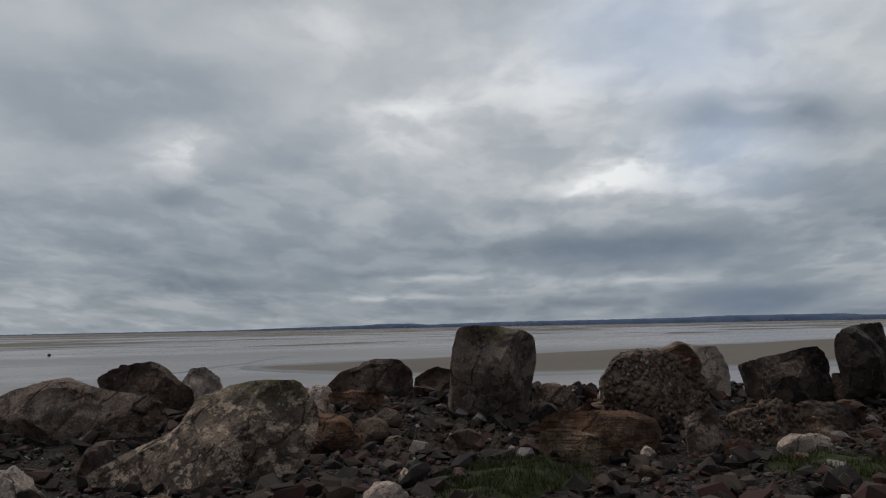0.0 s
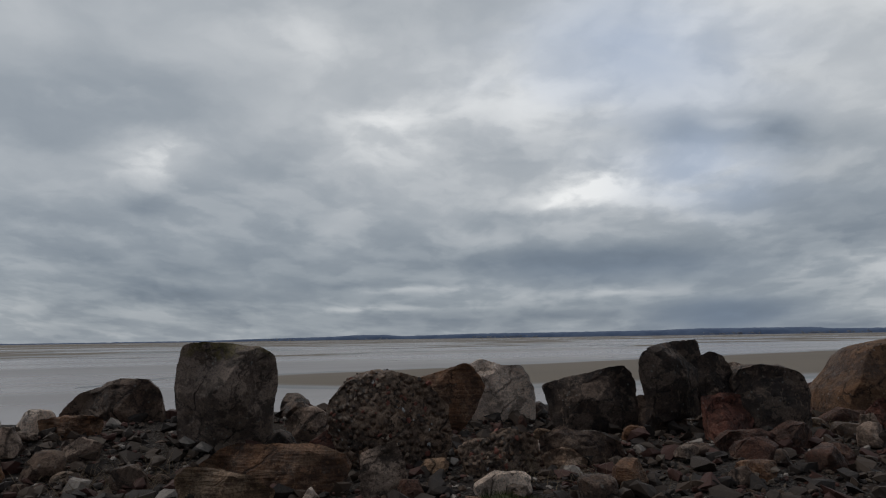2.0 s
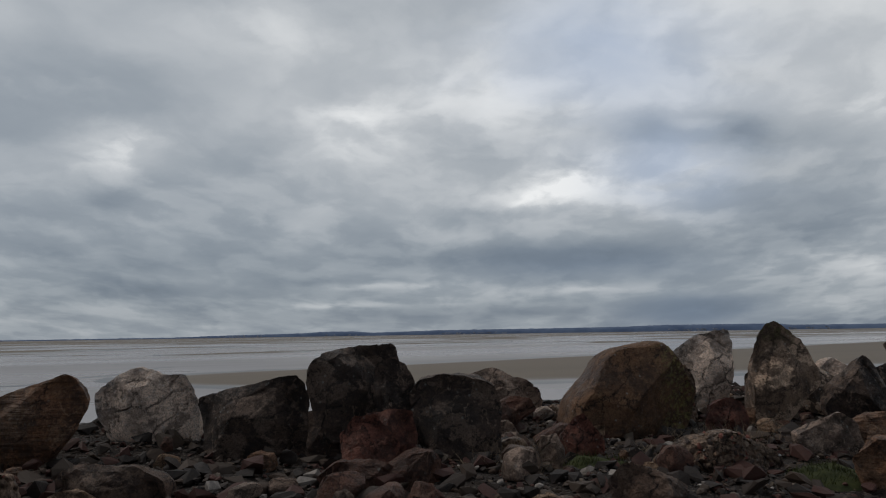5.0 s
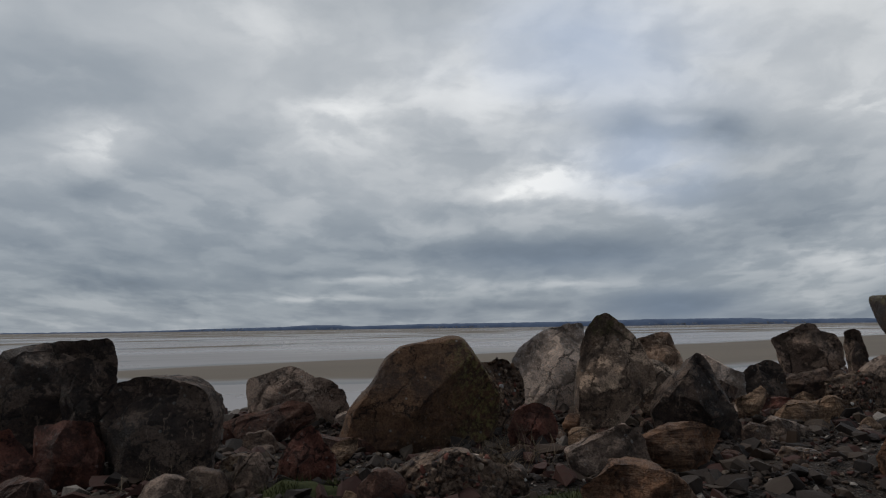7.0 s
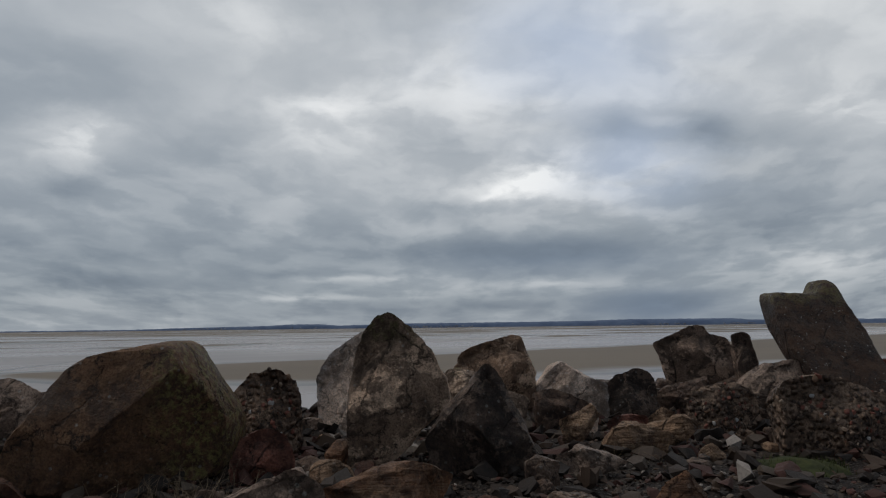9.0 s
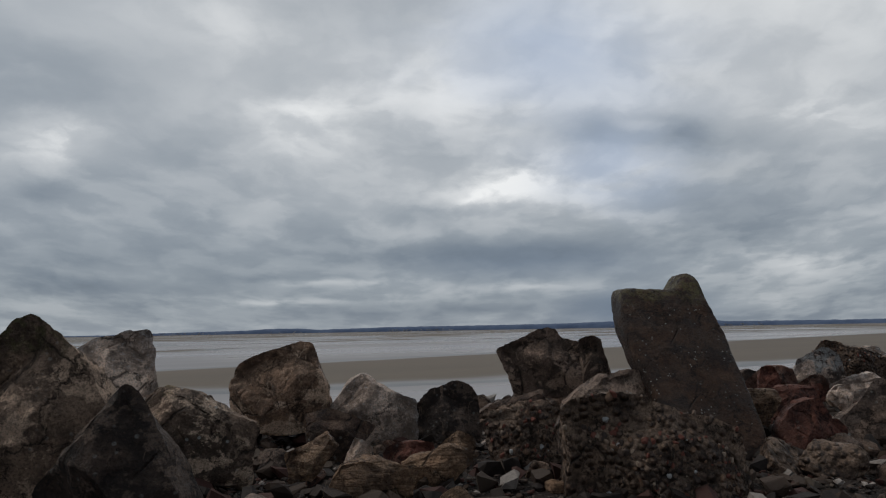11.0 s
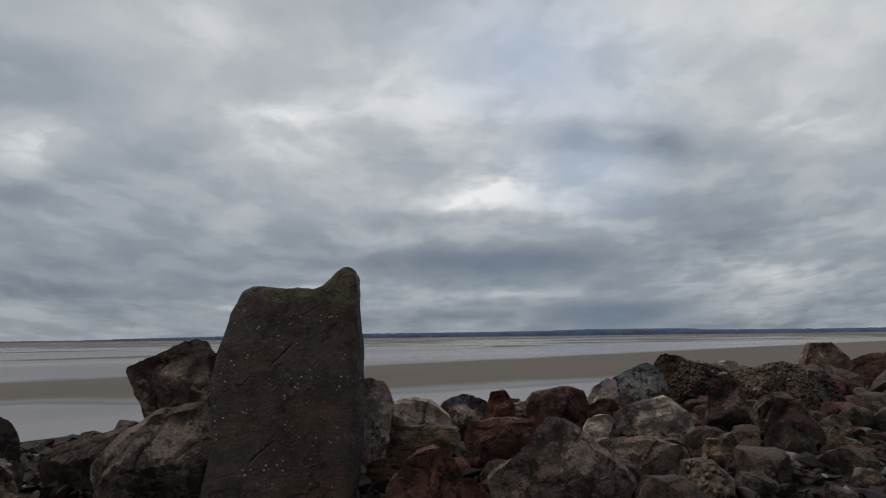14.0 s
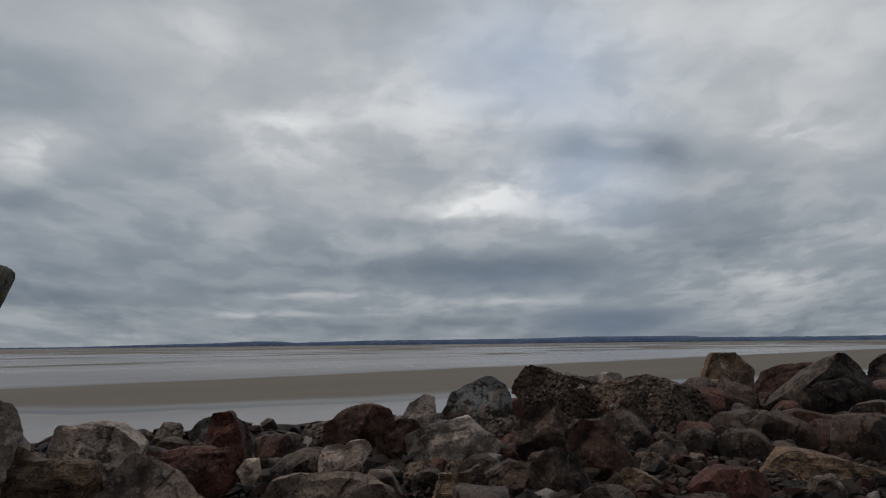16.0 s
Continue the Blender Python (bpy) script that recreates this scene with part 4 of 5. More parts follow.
boulder((20.83, 5.00, 0.30), -32, 0.70, 0.6, 0, 'tan', 159, [(-0.37, 0.38), (-0.30, 0.66), (-0.15, 0.55), (0.09, 0.50), (0.35, 0.47), (0.38, 0.39), (0.18, 0.06), (-0.25, 0.00), (-0.37, 0.07)])
boulder((27.47, 6.00, 0.22), -32, 1.30, 0.6, 0, 'conglo', 160, [(-1.08, 0.58), (-0.96, 0.68), (-0.67, 0.72), (-0.15, 0.83), (0.15, 0.90), (0.51, 0.79), (0.84, 0.64), (0.97, 0.28), (1.12, 0.03), (0.53, 0.04), (-0.27, 0.00), (-0.67, 0.09), (-1.02, 0.23)])
boulder((25.08, 5.20, 0.22), -32, 0.40, 0.6, 0, 'brown', 161, [(-0.25, 0.09), (-0.20, 0.52), (-0.01, 0.69), (0.19, 0.72), (0.27, 0.52), (0.24, 0.07), (-0.09, 0.00)])
boulder((25.24, 4.60, 0.22), -32, 0.50, 0.6, 0, 'brown', 162, [(-0.29, 0.42), (-0.13, 0.56), (0.05, 0.47), (0.26, 0.25), (0.31, 0.02), (-0.03, 0.00), (-0.25, 0.21)])
boulder((31.04, 7.20, 0.22), -32, 0.65, 0.6, 0, 'patch', 163, [(-0.44, 0.34), (-0.36, 0.72), (-0.20, 1.07), (0.17, 1.07), (0.51, 0.76), (0.45, 0.00), (-0.29, 0.01)])
boulder((28.45, 7.60, 0.28), -32, 0.56, 0.6, 0, 'pale', 164, [(-0.40, 0.46), (-0.23, 0.66), (-0.03, 0.75), (0.30, 0.69), (0.41, 0.00), (-0.39, 0.01)])
boulder((31.07, 5.60, 0.22), -32, 1.30, 0.6, 0, 'dark', 165, [(-1.10, 0.14), (-0.47, 0.51), (0.00, 0.85), (0.37, 1.10), (0.58, 0.93), (0.84, 0.58), (1.25, 0.32), (1.15, 0.00), (-0.55, 0.09), (-1.04, 0.34)])
boulder((32.69, 7.00, 0.21), -32, 1.05, 0.6, 0, 'redbrown', 166, [(-0.75, 0.38), (-0.57, 0.70), (-0.19, 0.83), (0.44, 0.88), (0.79, 0.77), (0.78, 0.00), (-0.73, 0.02)])
boulder((36.04, 6.90, 0.21), -32, 0.70, 0.6, 0, 'dark', 167, [(-0.50, 0.01), (-0.34, 0.78), (0.04, 0.99), (0.52, 0.80), (0.50, 0.00)])
boulder((26.71, 3.30, 0.22), -32, 0.99, 0.6, 0, 'tan', 168, [(-0.71, 0.00), (-0.31, 0.31), (-0.01, 0.28), (0.56, 0.11), (0.73, 0.05), (-0.65, 0.01)])
boulder((27.34, 4.60, 0.22), -32, 0.52, 0.6, 0, 'patch', 169, [(-0.37, 0.09), (-0.05, 0.15), (0.21, 0.21), (0.39, 0.05), (0.14, 0.00), (-0.31, 0.03)])
boulder((29.35, 5.20, 0.22), -32, 0.46, 0.6, 0, 'brown', 170, [(-0.32, 0.09), (-0.04, 0.37), (0.27, 0.34), (0.36, 0.07), (0.11, 0.00), (-0.23, 0.05)])
boulder((24.86, 3.70, 0.22), -32, 0.44, 0.6, 0, 'tan', 171, [(-0.32, 0.17), (-0.12, 0.30), (0.06, 0.23), (0.28, 0.10), (0.33, 0.00), (-0.26, 0.00)])
boulder((24.58, 4.20, 0.22), -32, 0.40, 0.6, 0, 'brown', 172, [(-0.21, 0.18), (-0.12, 0.37), (-0.05, 0.38), (0.08, 0.18), (0.22, 0.02), (-0.14, 0.00)])
boulder((23.94, 4.30, 0.22), -32, 0.50, 0.6, 0, 'brown', 173, [(-0.24, 0.18), (0.05, 0.35), (0.21, 0.32), (0.25, 0.11), (0.18, 0.00), (-0.18, 0.00)])
boulder((23.31, 4.00, 0.29), -32, 0.40, 0.6, 0, 'tan', 174, [(-0.22, 0.00), (-0.12, 0.29), (0.05, 0.30), (0.22, 0.00)])
boulder((22.79, 5.00, 0.40), -32, 0.25, 0.6, 0, 'white', 175, [(-0.12, 0.16), (-0.06, 0.30), (0.08, 0.32), (0.12, 0.24), (0.06, 0.02), (-0.06, 0.00)])
boulder((22.39, 4.20, 0.32), -32, 0.75, 0.6, 0, 'grey', 176, [(-0.55, 0.01), (-0.34, 0.29), (-0.04, 0.35), (0.26, 0.32), (0.45, 0.25), (0.55, 0.00)])
boulder((12.74, 3.94, 0.22), -27, 0.50, 0.6, 0, 'grey', 177, [(-0.35, 0.30), (-0.12, 0.39), (0.15, 0.51), (0.29, 0.41), (0.37, 0.08), (0.08, 0.00), (-0.27, 0.05)])
boulder((13.45, 3.95, 0.22), -27, 0.50, 0.6, 0, 'sand', 178, [(-0.40, 0.30), (-0.10, 0.40), (0.18, 0.46), (0.42, 0.38), (0.34, 0.18), (0.20, 0.00), (-0.26, 0.04)])
boulder((12.15, 2.90, 0.21), -27, 0.60, 0.6, 0, 'sand', 179, [(-0.43, 0.29), (-0.21, 0.45), (0.05, 0.43), (0.23, 0.33), (0.42, 0.08), (0.44, 0.00), (-0.31, 0.01)])
boulder((13.05, 5.40, 0.22), -28, 0.40, 0.6, 0, 'red', 180, [(-0.26, 0.20), (-0.18, 0.43), (0.03, 0.52), (0.18, 0.47), (0.26, 0.26), (0.20, 0.00), (-0.21, 0.00)])
boulder((13.39, 6.60, 0.27), -28, 0.60, 0.6, 0, 'conglo', 181, [(-0.34, 0.56), (-0.17, 0.78), (0.06, 0.84), (0.27, 0.72), (0.33, 0.55), (0.30, 0.00), (-0.25, 0.00)])
boulder((9.61, 3.08, 0.23), -26, 0.50, 0.6, 0, 'brown', 182, [(-0.25, 0.33), (-0.14, 0.44), (-0.04, 0.45), (0.18, 0.36), (0.28, 0.30), (0.26, 0.05), (0.09, 0.00), (-0.20, 0.20)])
boulder((9.01, 3.20, 0.29), -26, 0.43, 0.6, 0, 'tan', 183, [(-0.31, 0.15), (-0.09, 0.25), (0.13, 0.19), (0.32, 0.01), (-0.18, 0.00)])
boulder((11.11, 5.80, 0.22), -26, 0.66, 0.6, 0, 'redbrown', 184, [(-0.48, 0.16), (-0.17, 0.31), (0.29, 0.24), (0.50, 0.07), (0.30, 0.00), (-0.40, 0.01)])
boulder((14.83, 2.88, 0.24), -28, 0.45, 0.6, 0, 'sand', 185, [(-0.22, 0.18), (-0.09, 0.37), (0.04, 0.44), (0.15, 0.30), (0.22, 0.01), (-0.17, 0.00)])
boulder((15.42, 4.32, 0.29), -28, 0.42, 0.6, 0, 'grey', 186, [(-0.30, 0.16), (-0.09, 0.25), (0.15, 0.18), (0.31, 0.11), (0.00, 0.00), (-0.26, 0.03)])
boulder((14.81, 4.17, 0.28), -28, 0.30, 0.6, 0, 'brown', 187, [(-0.12, 0.21), (-0.04, 0.26), (0.13, 0.22), (0.13, 0.00), (-0.11, 0.01)])
boulder((16.88, 4.81, 0.26), -28, 0.42, 0.6, 0, 'tan', 188, [(-0.30, 0.24), (0.07, 0.37), (0.32, 0.28), (0.07, 0.04), (-0.25, 0.00)])
boulder((15.31, 5.80, 0.29), -31, 0.70, 0.6, 0, 'lichen', 189, [(-0.51, 0.65), (-0.29, 0.82), (-0.04, 0.75), (0.22, 0.59), (0.48, 0.49), (0.42, 0.00), (0.02, 0.03), (-0.23, 0.11), (-0.48, 0.43)])
boulder((15.60, 7.00, 0.48), -31, 0.40, 0.6, 0, 'brown', 190, [(-0.18, 0.34), (-0.10, 0.41), (0.04, 0.42), (0.17, 0.26), (0.15, 0.00), (-0.15, 0.01)])
boulder((16.60, 5.75, 0.27), -31, 0.20, 0.6, 0, 'white', 191, [(-0.14, 0.03), (-0.01, 0.31), (0.14, 0.24), (0.12, 0.01), (-0.08, 0.00)])
boulder((17.86, 5.00, 0.32), -31, 0.70, 0.6, 0, 'conglo', 192, [(-0.39, 0.42), (-0.14, 0.54), (0.19, 0.55), (0.38, 0.46), (0.40, 0.03), (-0.29, 0.00)])
boulder((15.12, 8.30, 0.29), -31, 0.16, 0.6, 0, 'white', 193, [(-0.12, 0.19), (0.03, 0.22), (0.12, 0.03), (-0.05, 0.00)])
boulder((16.25, 4.67, 0.26), -31, 0.50, 0.6, 0, 'tan', 194, [(-0.34, 0.05), (-0.21, 0.32), (0.02, 0.36), (0.34, 0.26), (0.28, 0.01), (-0.28, 0.00)])
boulder((17.44, 5.47, 0.27), -31, 0.35, 0.6, 0, 'tan', 195, [(-0.18, 0.18), (0.02, 0.32), (0.15, 0.27), (0.18, 0.17), (-0.07, 0.00)])
boulder((17.00, 5.52, 0.29), -31, 0.35, 0.6, 0, 'red', 196, [(-0.24, 0.15), (-0.13, 0.24), (0.21, 0.24), (0.24, 0.02), (-0.17, 0.00)])
boulder((22.05, 4.70, 0.52), -32, 0.20, 0.6, 0, 'white', 197, [(-0.09, 0.11), (-0.04, 0.18), (0.05, 0.19), (0.08, 0.09), (0.00, 0.00)])
boulder((23.07, 5.20, 0.42), -32, 0.25, 0.6, 0, 'white', 198, [(-0.16, 0.12), (-0.06, 0.26), (0.10, 0.28), (0.16, 0.20), (0.02, 0.00), (-0.12, 0.00)])
boulder((23.48, 4.10, 0.22), -32, 0.40, 0.6, 0, 'brown', 199, [(-0.20, 0.12), (-0.08, 0.34), (0.08, 0.38), (0.21, 0.16), (0.14, 0.00), (-0.14, 0.00)])
boulder((25.09, 4.40, 0.22), -32, 0.50, 0.6, 0, 'redbrown', 200, [(-0.33, 0.20), (-0.16, 0.59), (0.07, 0.56), (0.28, 0.31), (0.35, 0.14), (0.03, 0.00), (-0.28, 0.03)])
boulder((24.19, 3.90, 0.22), -32, 0.40, 0.6, 0, 'brown', 201, [(-0.25, 0.34), (-0.06, 0.49), (0.13, 0.44), (0.27, 0.07), (-0.04, 0.00), (-0.23, 0.07)])
boulder((11.05, 5.41, 0.28), -28, 0.30, 0.6, 0, 'tan', 202, [(-0.14, 0.17), (-0.01, 0.25), (0.14, 0.28), (0.12, 0.16), (-0.04, 0.00)])
boulder((10.62, 5.09, 0.22), -28, 0.40, 0.6, 0, 'red', 203, [(-0.26, 0.06), (-0.17, 0.31), (-0.03, 0.47), (0.06, 0.52), (0.16, 0.38), (0.26, 0.24), (0.23, 0.04), (-0.02, 0.00)])
boulder((10.17, 4.93, 0.26), -28, 0.35, 0.6, 0, 'grey', 205, [(-0.14, 0.16), (-0.09, 0.31), (0.06, 0.33), (0.14, 0.20), (0.11, 0.00), (-0.10, 0.00)])
boulder((15.01, 3.10, 0.22), -28, 0.50, 0.6, 0, 'brown', 206, [(-0.32, 0.00), (-0.18, 0.04), (0.09, 0.06), (0.29, 0.00), (0.33, 0.00), (-0.28, 0.00)])
boulder((14.69, 3.60, 0.22), -28, 0.53, 0.6, 0, 'conglo', 207, [(-0.38, 0.00), (-0.18, 0.19), (0.09, 0.16), (0.36, 0.00), (0.39, 0.00), (-0.25, 0.00)])
boulder((6.25, 5.20, 0.22), -25, 0.30, 0.6, 0, 'patch', 208, [(-0.22, 0.17), (-0.12, 0.23), (0.08, 0.24), (0.22, 0.12), (0.17, 0.00), (-0.16, 0.02)])
boulder((8.30, 4.90, 0.22), -25, 0.51, 0.6, 0, 'redbrown', 209, [(-0.37, 0.17), (-0.20, 0.30), (0.12, 0.32), (0.36, 0.22), (0.38, 0.02), (-0.16, 0.00)])
boulder((8.55, 5.40, 0.33), -25, 0.40, 0.6, 0, 'red', 210, [(-0.27, 0.31), (-0.15, 0.48), (0.06, 0.50), (0.28, 0.22), (0.22, 0.00), (-0.22, 0.00)])
boulder((11.42, 4.05, 0.22), -28, 0.90, 0.7, 0, 'conglo', 211, [(-0.60, 0.10), (-0.35, 0.30), (0.00, 0.42), (0.30, 0.36), (0.55, 0.15), (0.60, 0.00), (-0.60, 0.00)])


# ---- lesser rocks packed between the boulders ----
def packed_rocks(count, x0, x1, y0, y1, lo, hi, seed, kinds):
    rng = random.Random(seed)
    made = tries = 0
    while made < count and tries < 40 * count:
        tries += 1
        x, y, s = rng.uniform(x0, x1), rng.uniform(y0, y1), lo + (hi - lo) * rng.random() ** 1.6
        if any(math.hypot(x - a, y - b) < 0.66 * r + 0.30 * s for a, b, r in FOOT):
            continue
        w, h, n = s * rng.uniform(0.85, 1.25), s * rng.uniform(0.5, 0.85), rng.randrange(6, 9)
        turn0 = rng.uniform(0, 6.28)
        pts = []
        for i in range(n):
            a = turn0 - 6.283 * (i + rng.uniform(-0.25, 0.25)) / n
            pts.append((0.5 * w * math.cos(a) * rng.uniform(0.85, 1.1), max(0.0, 0.42 * h + 0.58 * h * math.sin(a) * rng.uniform(0.85, 1.1))))
        boulder((x, y, bank_height(x, y) - 0.10 * s), rng.uniform(-180, 180), s * rng.uniform(0.75, 1.0), rng.uniform(0.55, 0.9), 0, rng.choice(kinds), seed * 100 + made, pts, fill=True)
        made += 1


packed_rocks(120, -2.5, 19.0, 3.9, 7.8, 0.16, 0.44, 7, ("grey", "brown", "brown", "redbrown", "dark", "tan", "conglo", "sand", "pale"))
packed_rocks(120, 19.0, 27.0, 2.9, 7.6, 0.26, 0.66, 8, ("grey", "brown", "brown", "redbrown", "redbrown", "dark", "red", "conglo", "dark", "brown"))
packed_rocks(90, 26.0, 35.0, 3.4, 7.8, 0.45, 1.05, 10, ("brown", "redbrown", "dark", "dark", "redbrown", "red", "conglo"))
packed_rocks(34, -3.0, 34.0, 6.8, 8.8, 0.30, 0.55, 9, ("grey", "brown", "dark", "pale"))


# ---- loose stones on the bank ----
TURF = [(2.45, 4.75, 0.70, 0.62, 4200), (1.9, 4.4, 0.4, 0.3, 700), (4.85, 3.85, 0.65, 0.5, 2600), (3.2, 5.4, 0.35, 0.2, 500), (17.0, 3.6, 0.45, 0.4, 500), (11.9, 3.35, 0.5, 0.3, 700), (10.5, 4.7, 0.35, 0.25, 500)]


def bank_place(rng):
    """A place on the open shingle in front of and between the boulders."""
    while True:
        x, y = rng.uniform(-2.5, 33.0), 2.3 + 6.3 * rng.random() ** 1.1
        grown = any(((x - a) / rx) ** 2 + ((y - b) / ry) ** 2 < 0.8 for a, b, rx, ry, _ in TURF)
        if not grown or rng.random() < 0.10:
            return x, y


STONES = [stone_mesh("stone", 40 + i, 3) for i in range(16)]
for i, me in enumerate(STONES):
    me.materials.append(BEACH if i % 4 else MATS[("grey", "brown", "redbrown", "tan")[i // 4]])
rng = random.Random(5)
for i in range(300):
    x, y = bank_place(rng)
    s = 0.11 + 0.26 * rng.random() ** 2.0
    ob = new("stone", STONES[rng.randrange(16)])
    ob.matrix_world = pose(x, y, bank_height(x, y) + 0.22 * s, rng.uniform(-15, 15), rng.uniform(-15, 15), rng.uniform(0, 360)) @ Matrix.Scale(s, 4)
    tagged(ob, "rough beach stone lying on the dark shingle", "stone", "loose stones on the bank")


def pebbles(name, count, lo, hi, seed, label, detail, material):
    """Shingle too many to count, in one mesh."""
    rng = random.Random(seed)
    forms = [stone_mesh("form", 70 + i, detail) for i in range(8)]
    data = []
    for me in forms:
        data.append((np.array([v.co[:] for v in me.vertices]), np.array([p.vertices[:] for p in me.polygons])))
        bpy.data.meshes.remove(me)
    vs, fs, k = [], [], 0
    for _ in range(count):
        x, y = bank_place(rng)
        s = lo + (hi - lo) * rng.random() ** 2
        v, f = data[rng.randrange(8)]
        m = np.array(Euler((rng.uniform(-0.4, 0.4), rng.uniform(-0.4, 0.4), rng.uniform(0, 6.3))).to_matrix())
        vs.append(v @ m.T * s + (x, y, bank_height(x, y) + 0.15 * s))
        fs.append(f + k)
        k += len(v)
    me = bpy.data.meshes.new(name)
    me.from_pydata(np.concatenate(vs).tolist(), [], np.concatenate(fs).tolist())
    me.materials.append(material)
    return tagged(new(name, me), label, "shingle", kind="stuff")


pebbles("shingle", 36000, 0.03, 0.12, 8, "mixed dark grey, brown and white beach pebbles", 1, PEBBLE)


def rubble(count):
    """Sharp broken stones filling the gaps, in one mesh."""
    rng = random.Random(19)
    data = []
    for _ in range(24):
        bm = bmesh.new()
        flat = (1.0, rng.uniform(0.6, 0.95), rng.uniform(0.35, 0.75))
        for _ in range(11):
            p = Vector((rng.gauss(0, 1), rng.gauss(0, 1), rng.gauss(0, 1))).normalized() * rng.uniform(0.42, 0.55)
            bm.verts.new((p.x * flat[0], p.y * flat[1], p.z * flat[2]))
        bmesh.ops.convex_hull(bm, input=bm.verts)
        bm.verts.index_update()
        data.append((np.array([v.co[:] for v in bm.verts]), [[v.index for v in f.verts] for f in bm.faces]))
        bm.free()
    vs, fs, k = [], [], 0
    for _ in range(count):
        x, y = bank_place(rng)
        s = 0.07 + 0.24 * rng.random() ** 2.2
        v, f = data[rng.randrange(24)]
        m = np.array(Euler((rng.uniform(-0.5, 0.5), rng.uniform(-0.5, 0.5), rng.uniform(0, 6.3))).to_matrix())
        vs.append(v @ m.T * s + (x, y, bank_height(x, y) + 0.17 * s))
        fs += [[k + i for i in q] for q in f]
        k += len(v)
    me = bpy.data.meshes.new("rubble")
    me.from_pydata(np.concatenate(vs).tolist(), [], fs)
    me.materials.append(RUBBLE)
    return tagged(new("rubble", me), "dark brown angular broken rubble between the boulders", "rubble", kind="stuff")


rubble(9500)


# ---- turf, moss and dead stalks ----
def turf(x, y, rx, ry, blades, seed):
    """A low cushion of moss with short grass growing from it."""
    rng = random.Random(seed)
    vs, fs = [], []
    rings, n = 7, 30
    for k in range(rings + 1):
        r = k / rings
        for i in range(n):
            a = 6.283 * i / n
            rr = r * (1 + 0.35 * noise.noise(Vector((math.cos(a) * 1.5, math.sin(a) * 1.5, seed))))
            px, py = x + rx * rr * math.cos(a), y + ry * rr * math.sin(a)
            vs.append((px, py, bank_height(px, py) + 0.09 * (1 - r * r) + 0.03 * noise.noise(Vector((px * 6, py * 6, 0))) - 0.02 * r))
    for k in range(rings):
        for i in range(n):
            fs.append((k * n + i, k * n + (i + 1) % n, (k + 1) * n + (i + 1) % n, (k + 1) * n + i))
    ob = mesh_object("moss_patch", vs, fs, MOSS)
    tagged(ob, "low cushion of green moss on the shingle", "moss", "moss patches")
    gv, gf = [], []
    for _ in range(blades):
        a, r = rng.uniform(0, 6.283), math.sqrt(rng.random()) * (0.75 + 0.3 * rng.random())
        px, py = x + rx * r * math.cos(a), y + ry * r * math.sin(a)
        if noise.noise(Vector((px * 4, py * 4, seed))) < -0.12:
            continue
        z, h, b = bank_height(px, py) + 0.07 * (1 - r * r), rng.uniform(0.02, 0.07), rng.uniform(0, 6.283)
        cx_, sy_, t = 0.004 * math.cos(b), 0.004 * math.sin(b), rng.uniform(-0.03, 0.03)
        k = len(gv)
        gv += [(px - cx_, py - sy_, z), (px + cx_, py + sy_, z), (px + t, py + rng.uniform(-0.03, 0.03), z + h)]
        gf.append((k, k + 1, k + 2))
    tagged(mesh_object("grass", gv, gf, GRASS, False), "short green and yellowed grass on moss", "grass", kind="stuff")


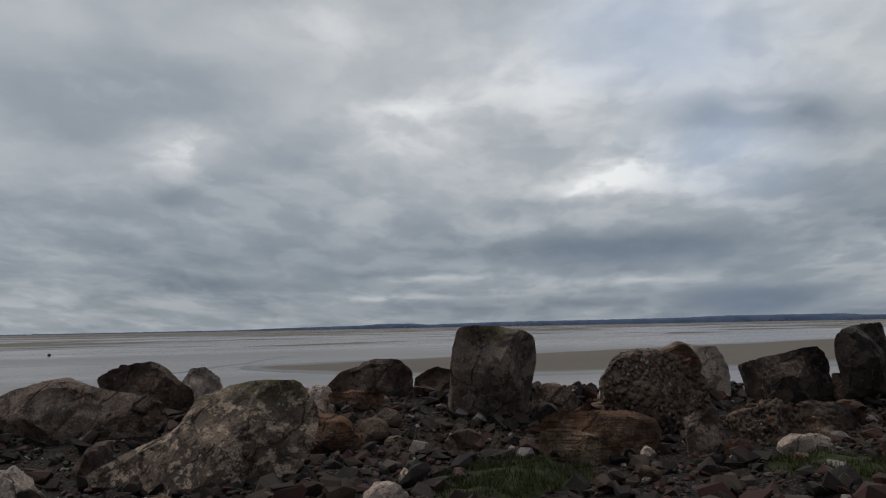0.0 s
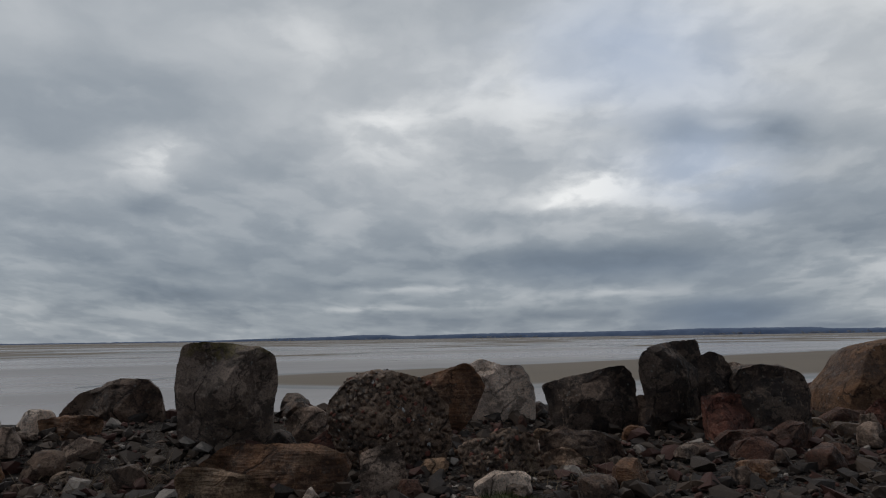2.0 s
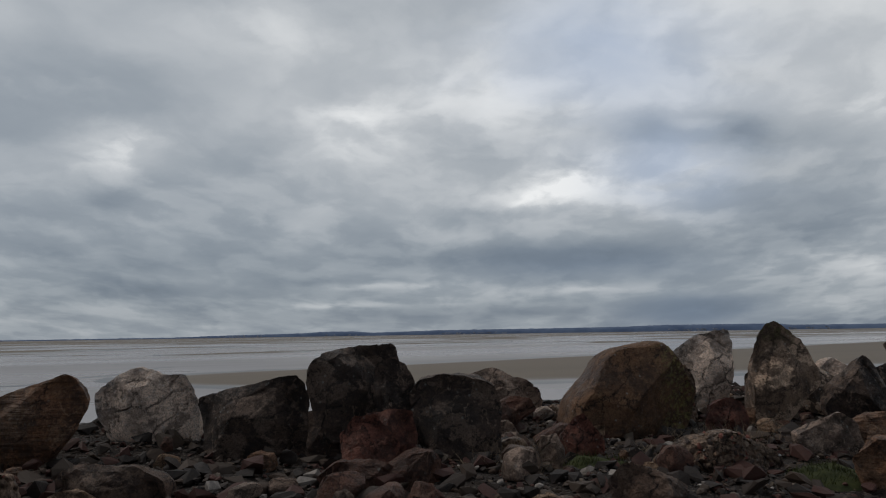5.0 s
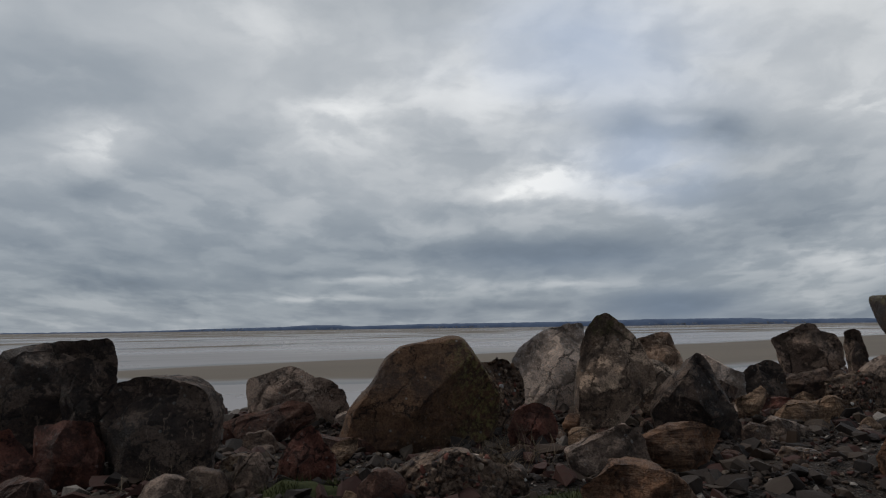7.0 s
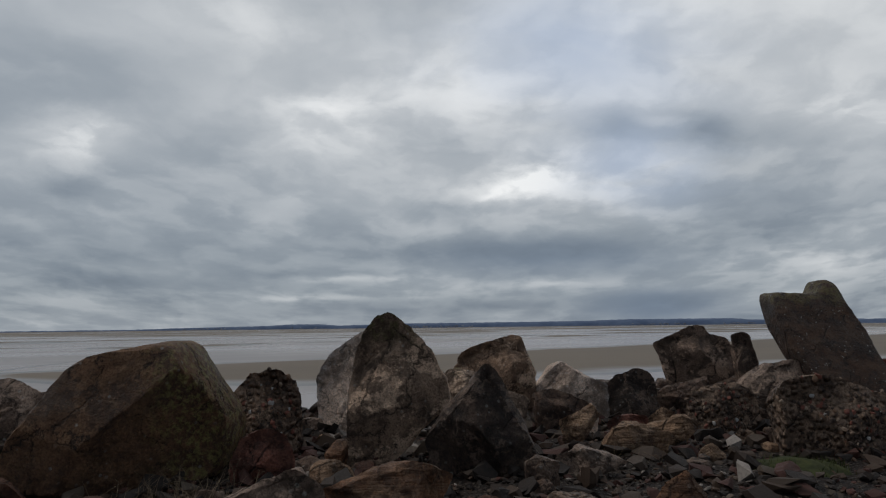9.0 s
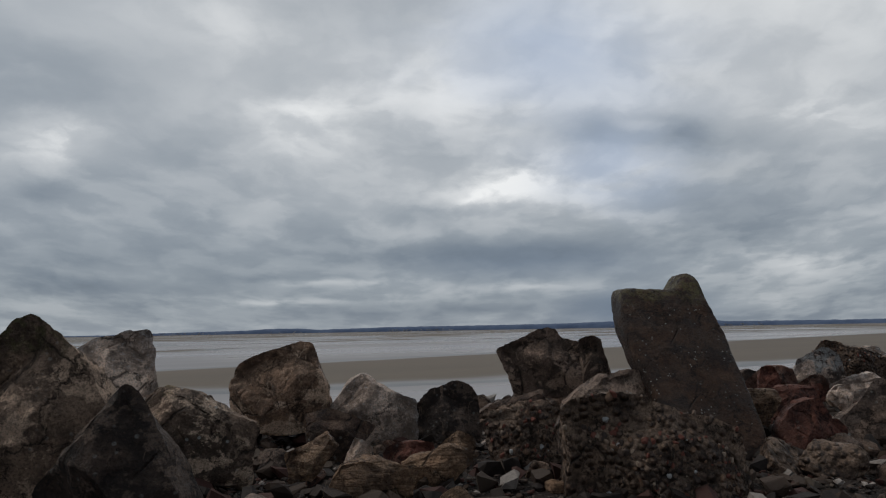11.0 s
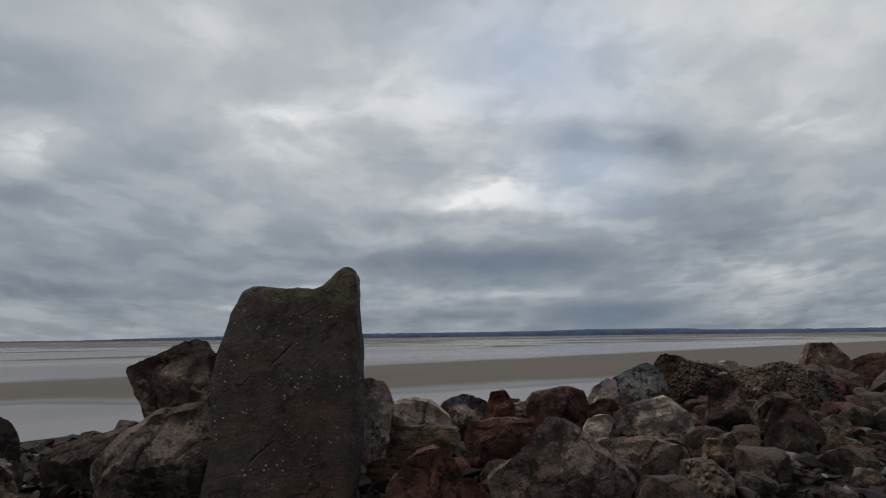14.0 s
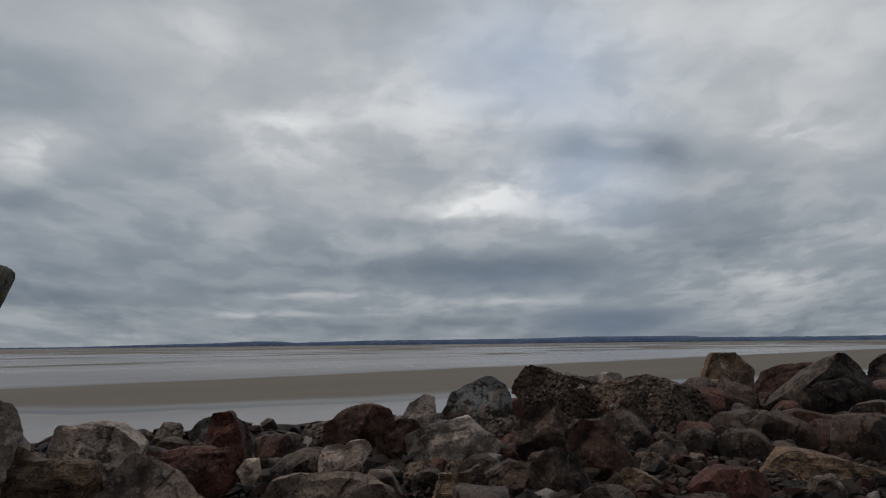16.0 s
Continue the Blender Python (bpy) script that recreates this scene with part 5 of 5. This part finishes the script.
def stalks(x, y, spread, count, length, seed):
    """A tuft of dry bent stalks."""
    rng = random.Random(seed)
    vs, fs = [], []
    for _ in range(count):
        p = Vector((x + rng.gauss(0, spread), y + rng.gauss(0, spread), 0))
        p.z = bank_height(p.x, p.y)
        a, tilt, r = rng.uniform(0, 6.283), rng.uniform(0.2, 1.1), rng.uniform(0.0015, 0.0035)
        way = Vector((math.cos(a) * math.sin(tilt), math.sin(a) * math.sin(tilt), math.cos(tilt)))
        side = way.orthogonal().normalized()
        other = way.cross(side)
        step = length * rng.uniform(0.5, 1.2) / 5
        for k in range(6):
            q = len(vs)
            for j in range(3):
                vs.append(tuple(p + (side * math.cos(2.094 * j) + other * math.sin(2.094 * j)) * r * (1 - 0.13 * k)))
            if k:
                fs += [(q - 3 + j, q - 3 + (j + 1) % 3, q + (j + 1) % 3, q + j) for j in range(3)]
            way = (way + Vector((rng.gauss(0, 0.16), rng.gauss(0, 0.16), -0.12))).normalized()
            p = p + way * step
            p.z = max(p.z, bank_height(p.x, p.y) + 0.005)
    return tagged(mesh_object("dry_stalks", vs, fs, STRAW), "tuft of dead bent brown stalks in shingle", "dead plant", "dead stalk tufts", "stuff")


for i, (x, y, rx, ry, n) in enumerate(TURF):
    turf(x, y, rx, ry, n, 20 + i)
for i, (x, y, spread, n, length) in enumerate([(2.4, 6.2, 0.30, 130, 0.26), (11.1, 4.8, 0.10, 30, 0.22), (9.8, 5.0, 0.22, 90, 0.36), (12.4, 4.9, 0.25, 160, 0.32), (10.8, 5.2, 0.10, 20, 0.2), (16.9, 5.6, 0.10, 25, 0.25), (6.0, 4.6, 0.30, 110, 0.22), (3.3, 5.9, 0.25, 70, 0.24), (16.2, 4.6, 0.2, 60, 0.2)]):
    stalks(x, y, spread, n, length, 60 + i)


# ---- a channel buoy out on the water ----
def lathe(bm, profile, n=20):
    rows = [[bm.verts.new((r * math.cos(6.2832 * i / n), r * math.sin(6.2832 * i / n), z)) for i in range(n)] for r, z in profile]
    for a, b in zip(rows, rows[1:]):
        for i in range(n):
            bm.faces.new((a[i], a[(i + 1) % n], b[(i + 1) % n], b[i]))
    bm.faces.new(list(reversed(rows[0])))
    bm.faces.new(rows[-1])


def buoy(x, y):
    root = new("buoy")
    root.matrix_world = pose(x, y, -2.0)
    tagged(root, "small dark mooring buoy floating on still water", "buoy")
    for name, profile in (("float", [(0.10, -0.10), (0.22, 0.02), (0.25, 0.16), (0.22, 0.30), (0.12, 0.38)]), ("mooring_eye", [(0.05, 0.37), (0.06, 0.42), (0.05, 0.50), (0.02, 0.53)])):
        bm = bmesh.new()
        lathe(bm, profile)
        me = bpy.data.meshes.new(name)
        bm.to_mesh(me)
        bm.free()
        me.materials.append(BUOY)
        me.shade_smooth()
        new(name, me).parent = root


buoy(-20, 121)
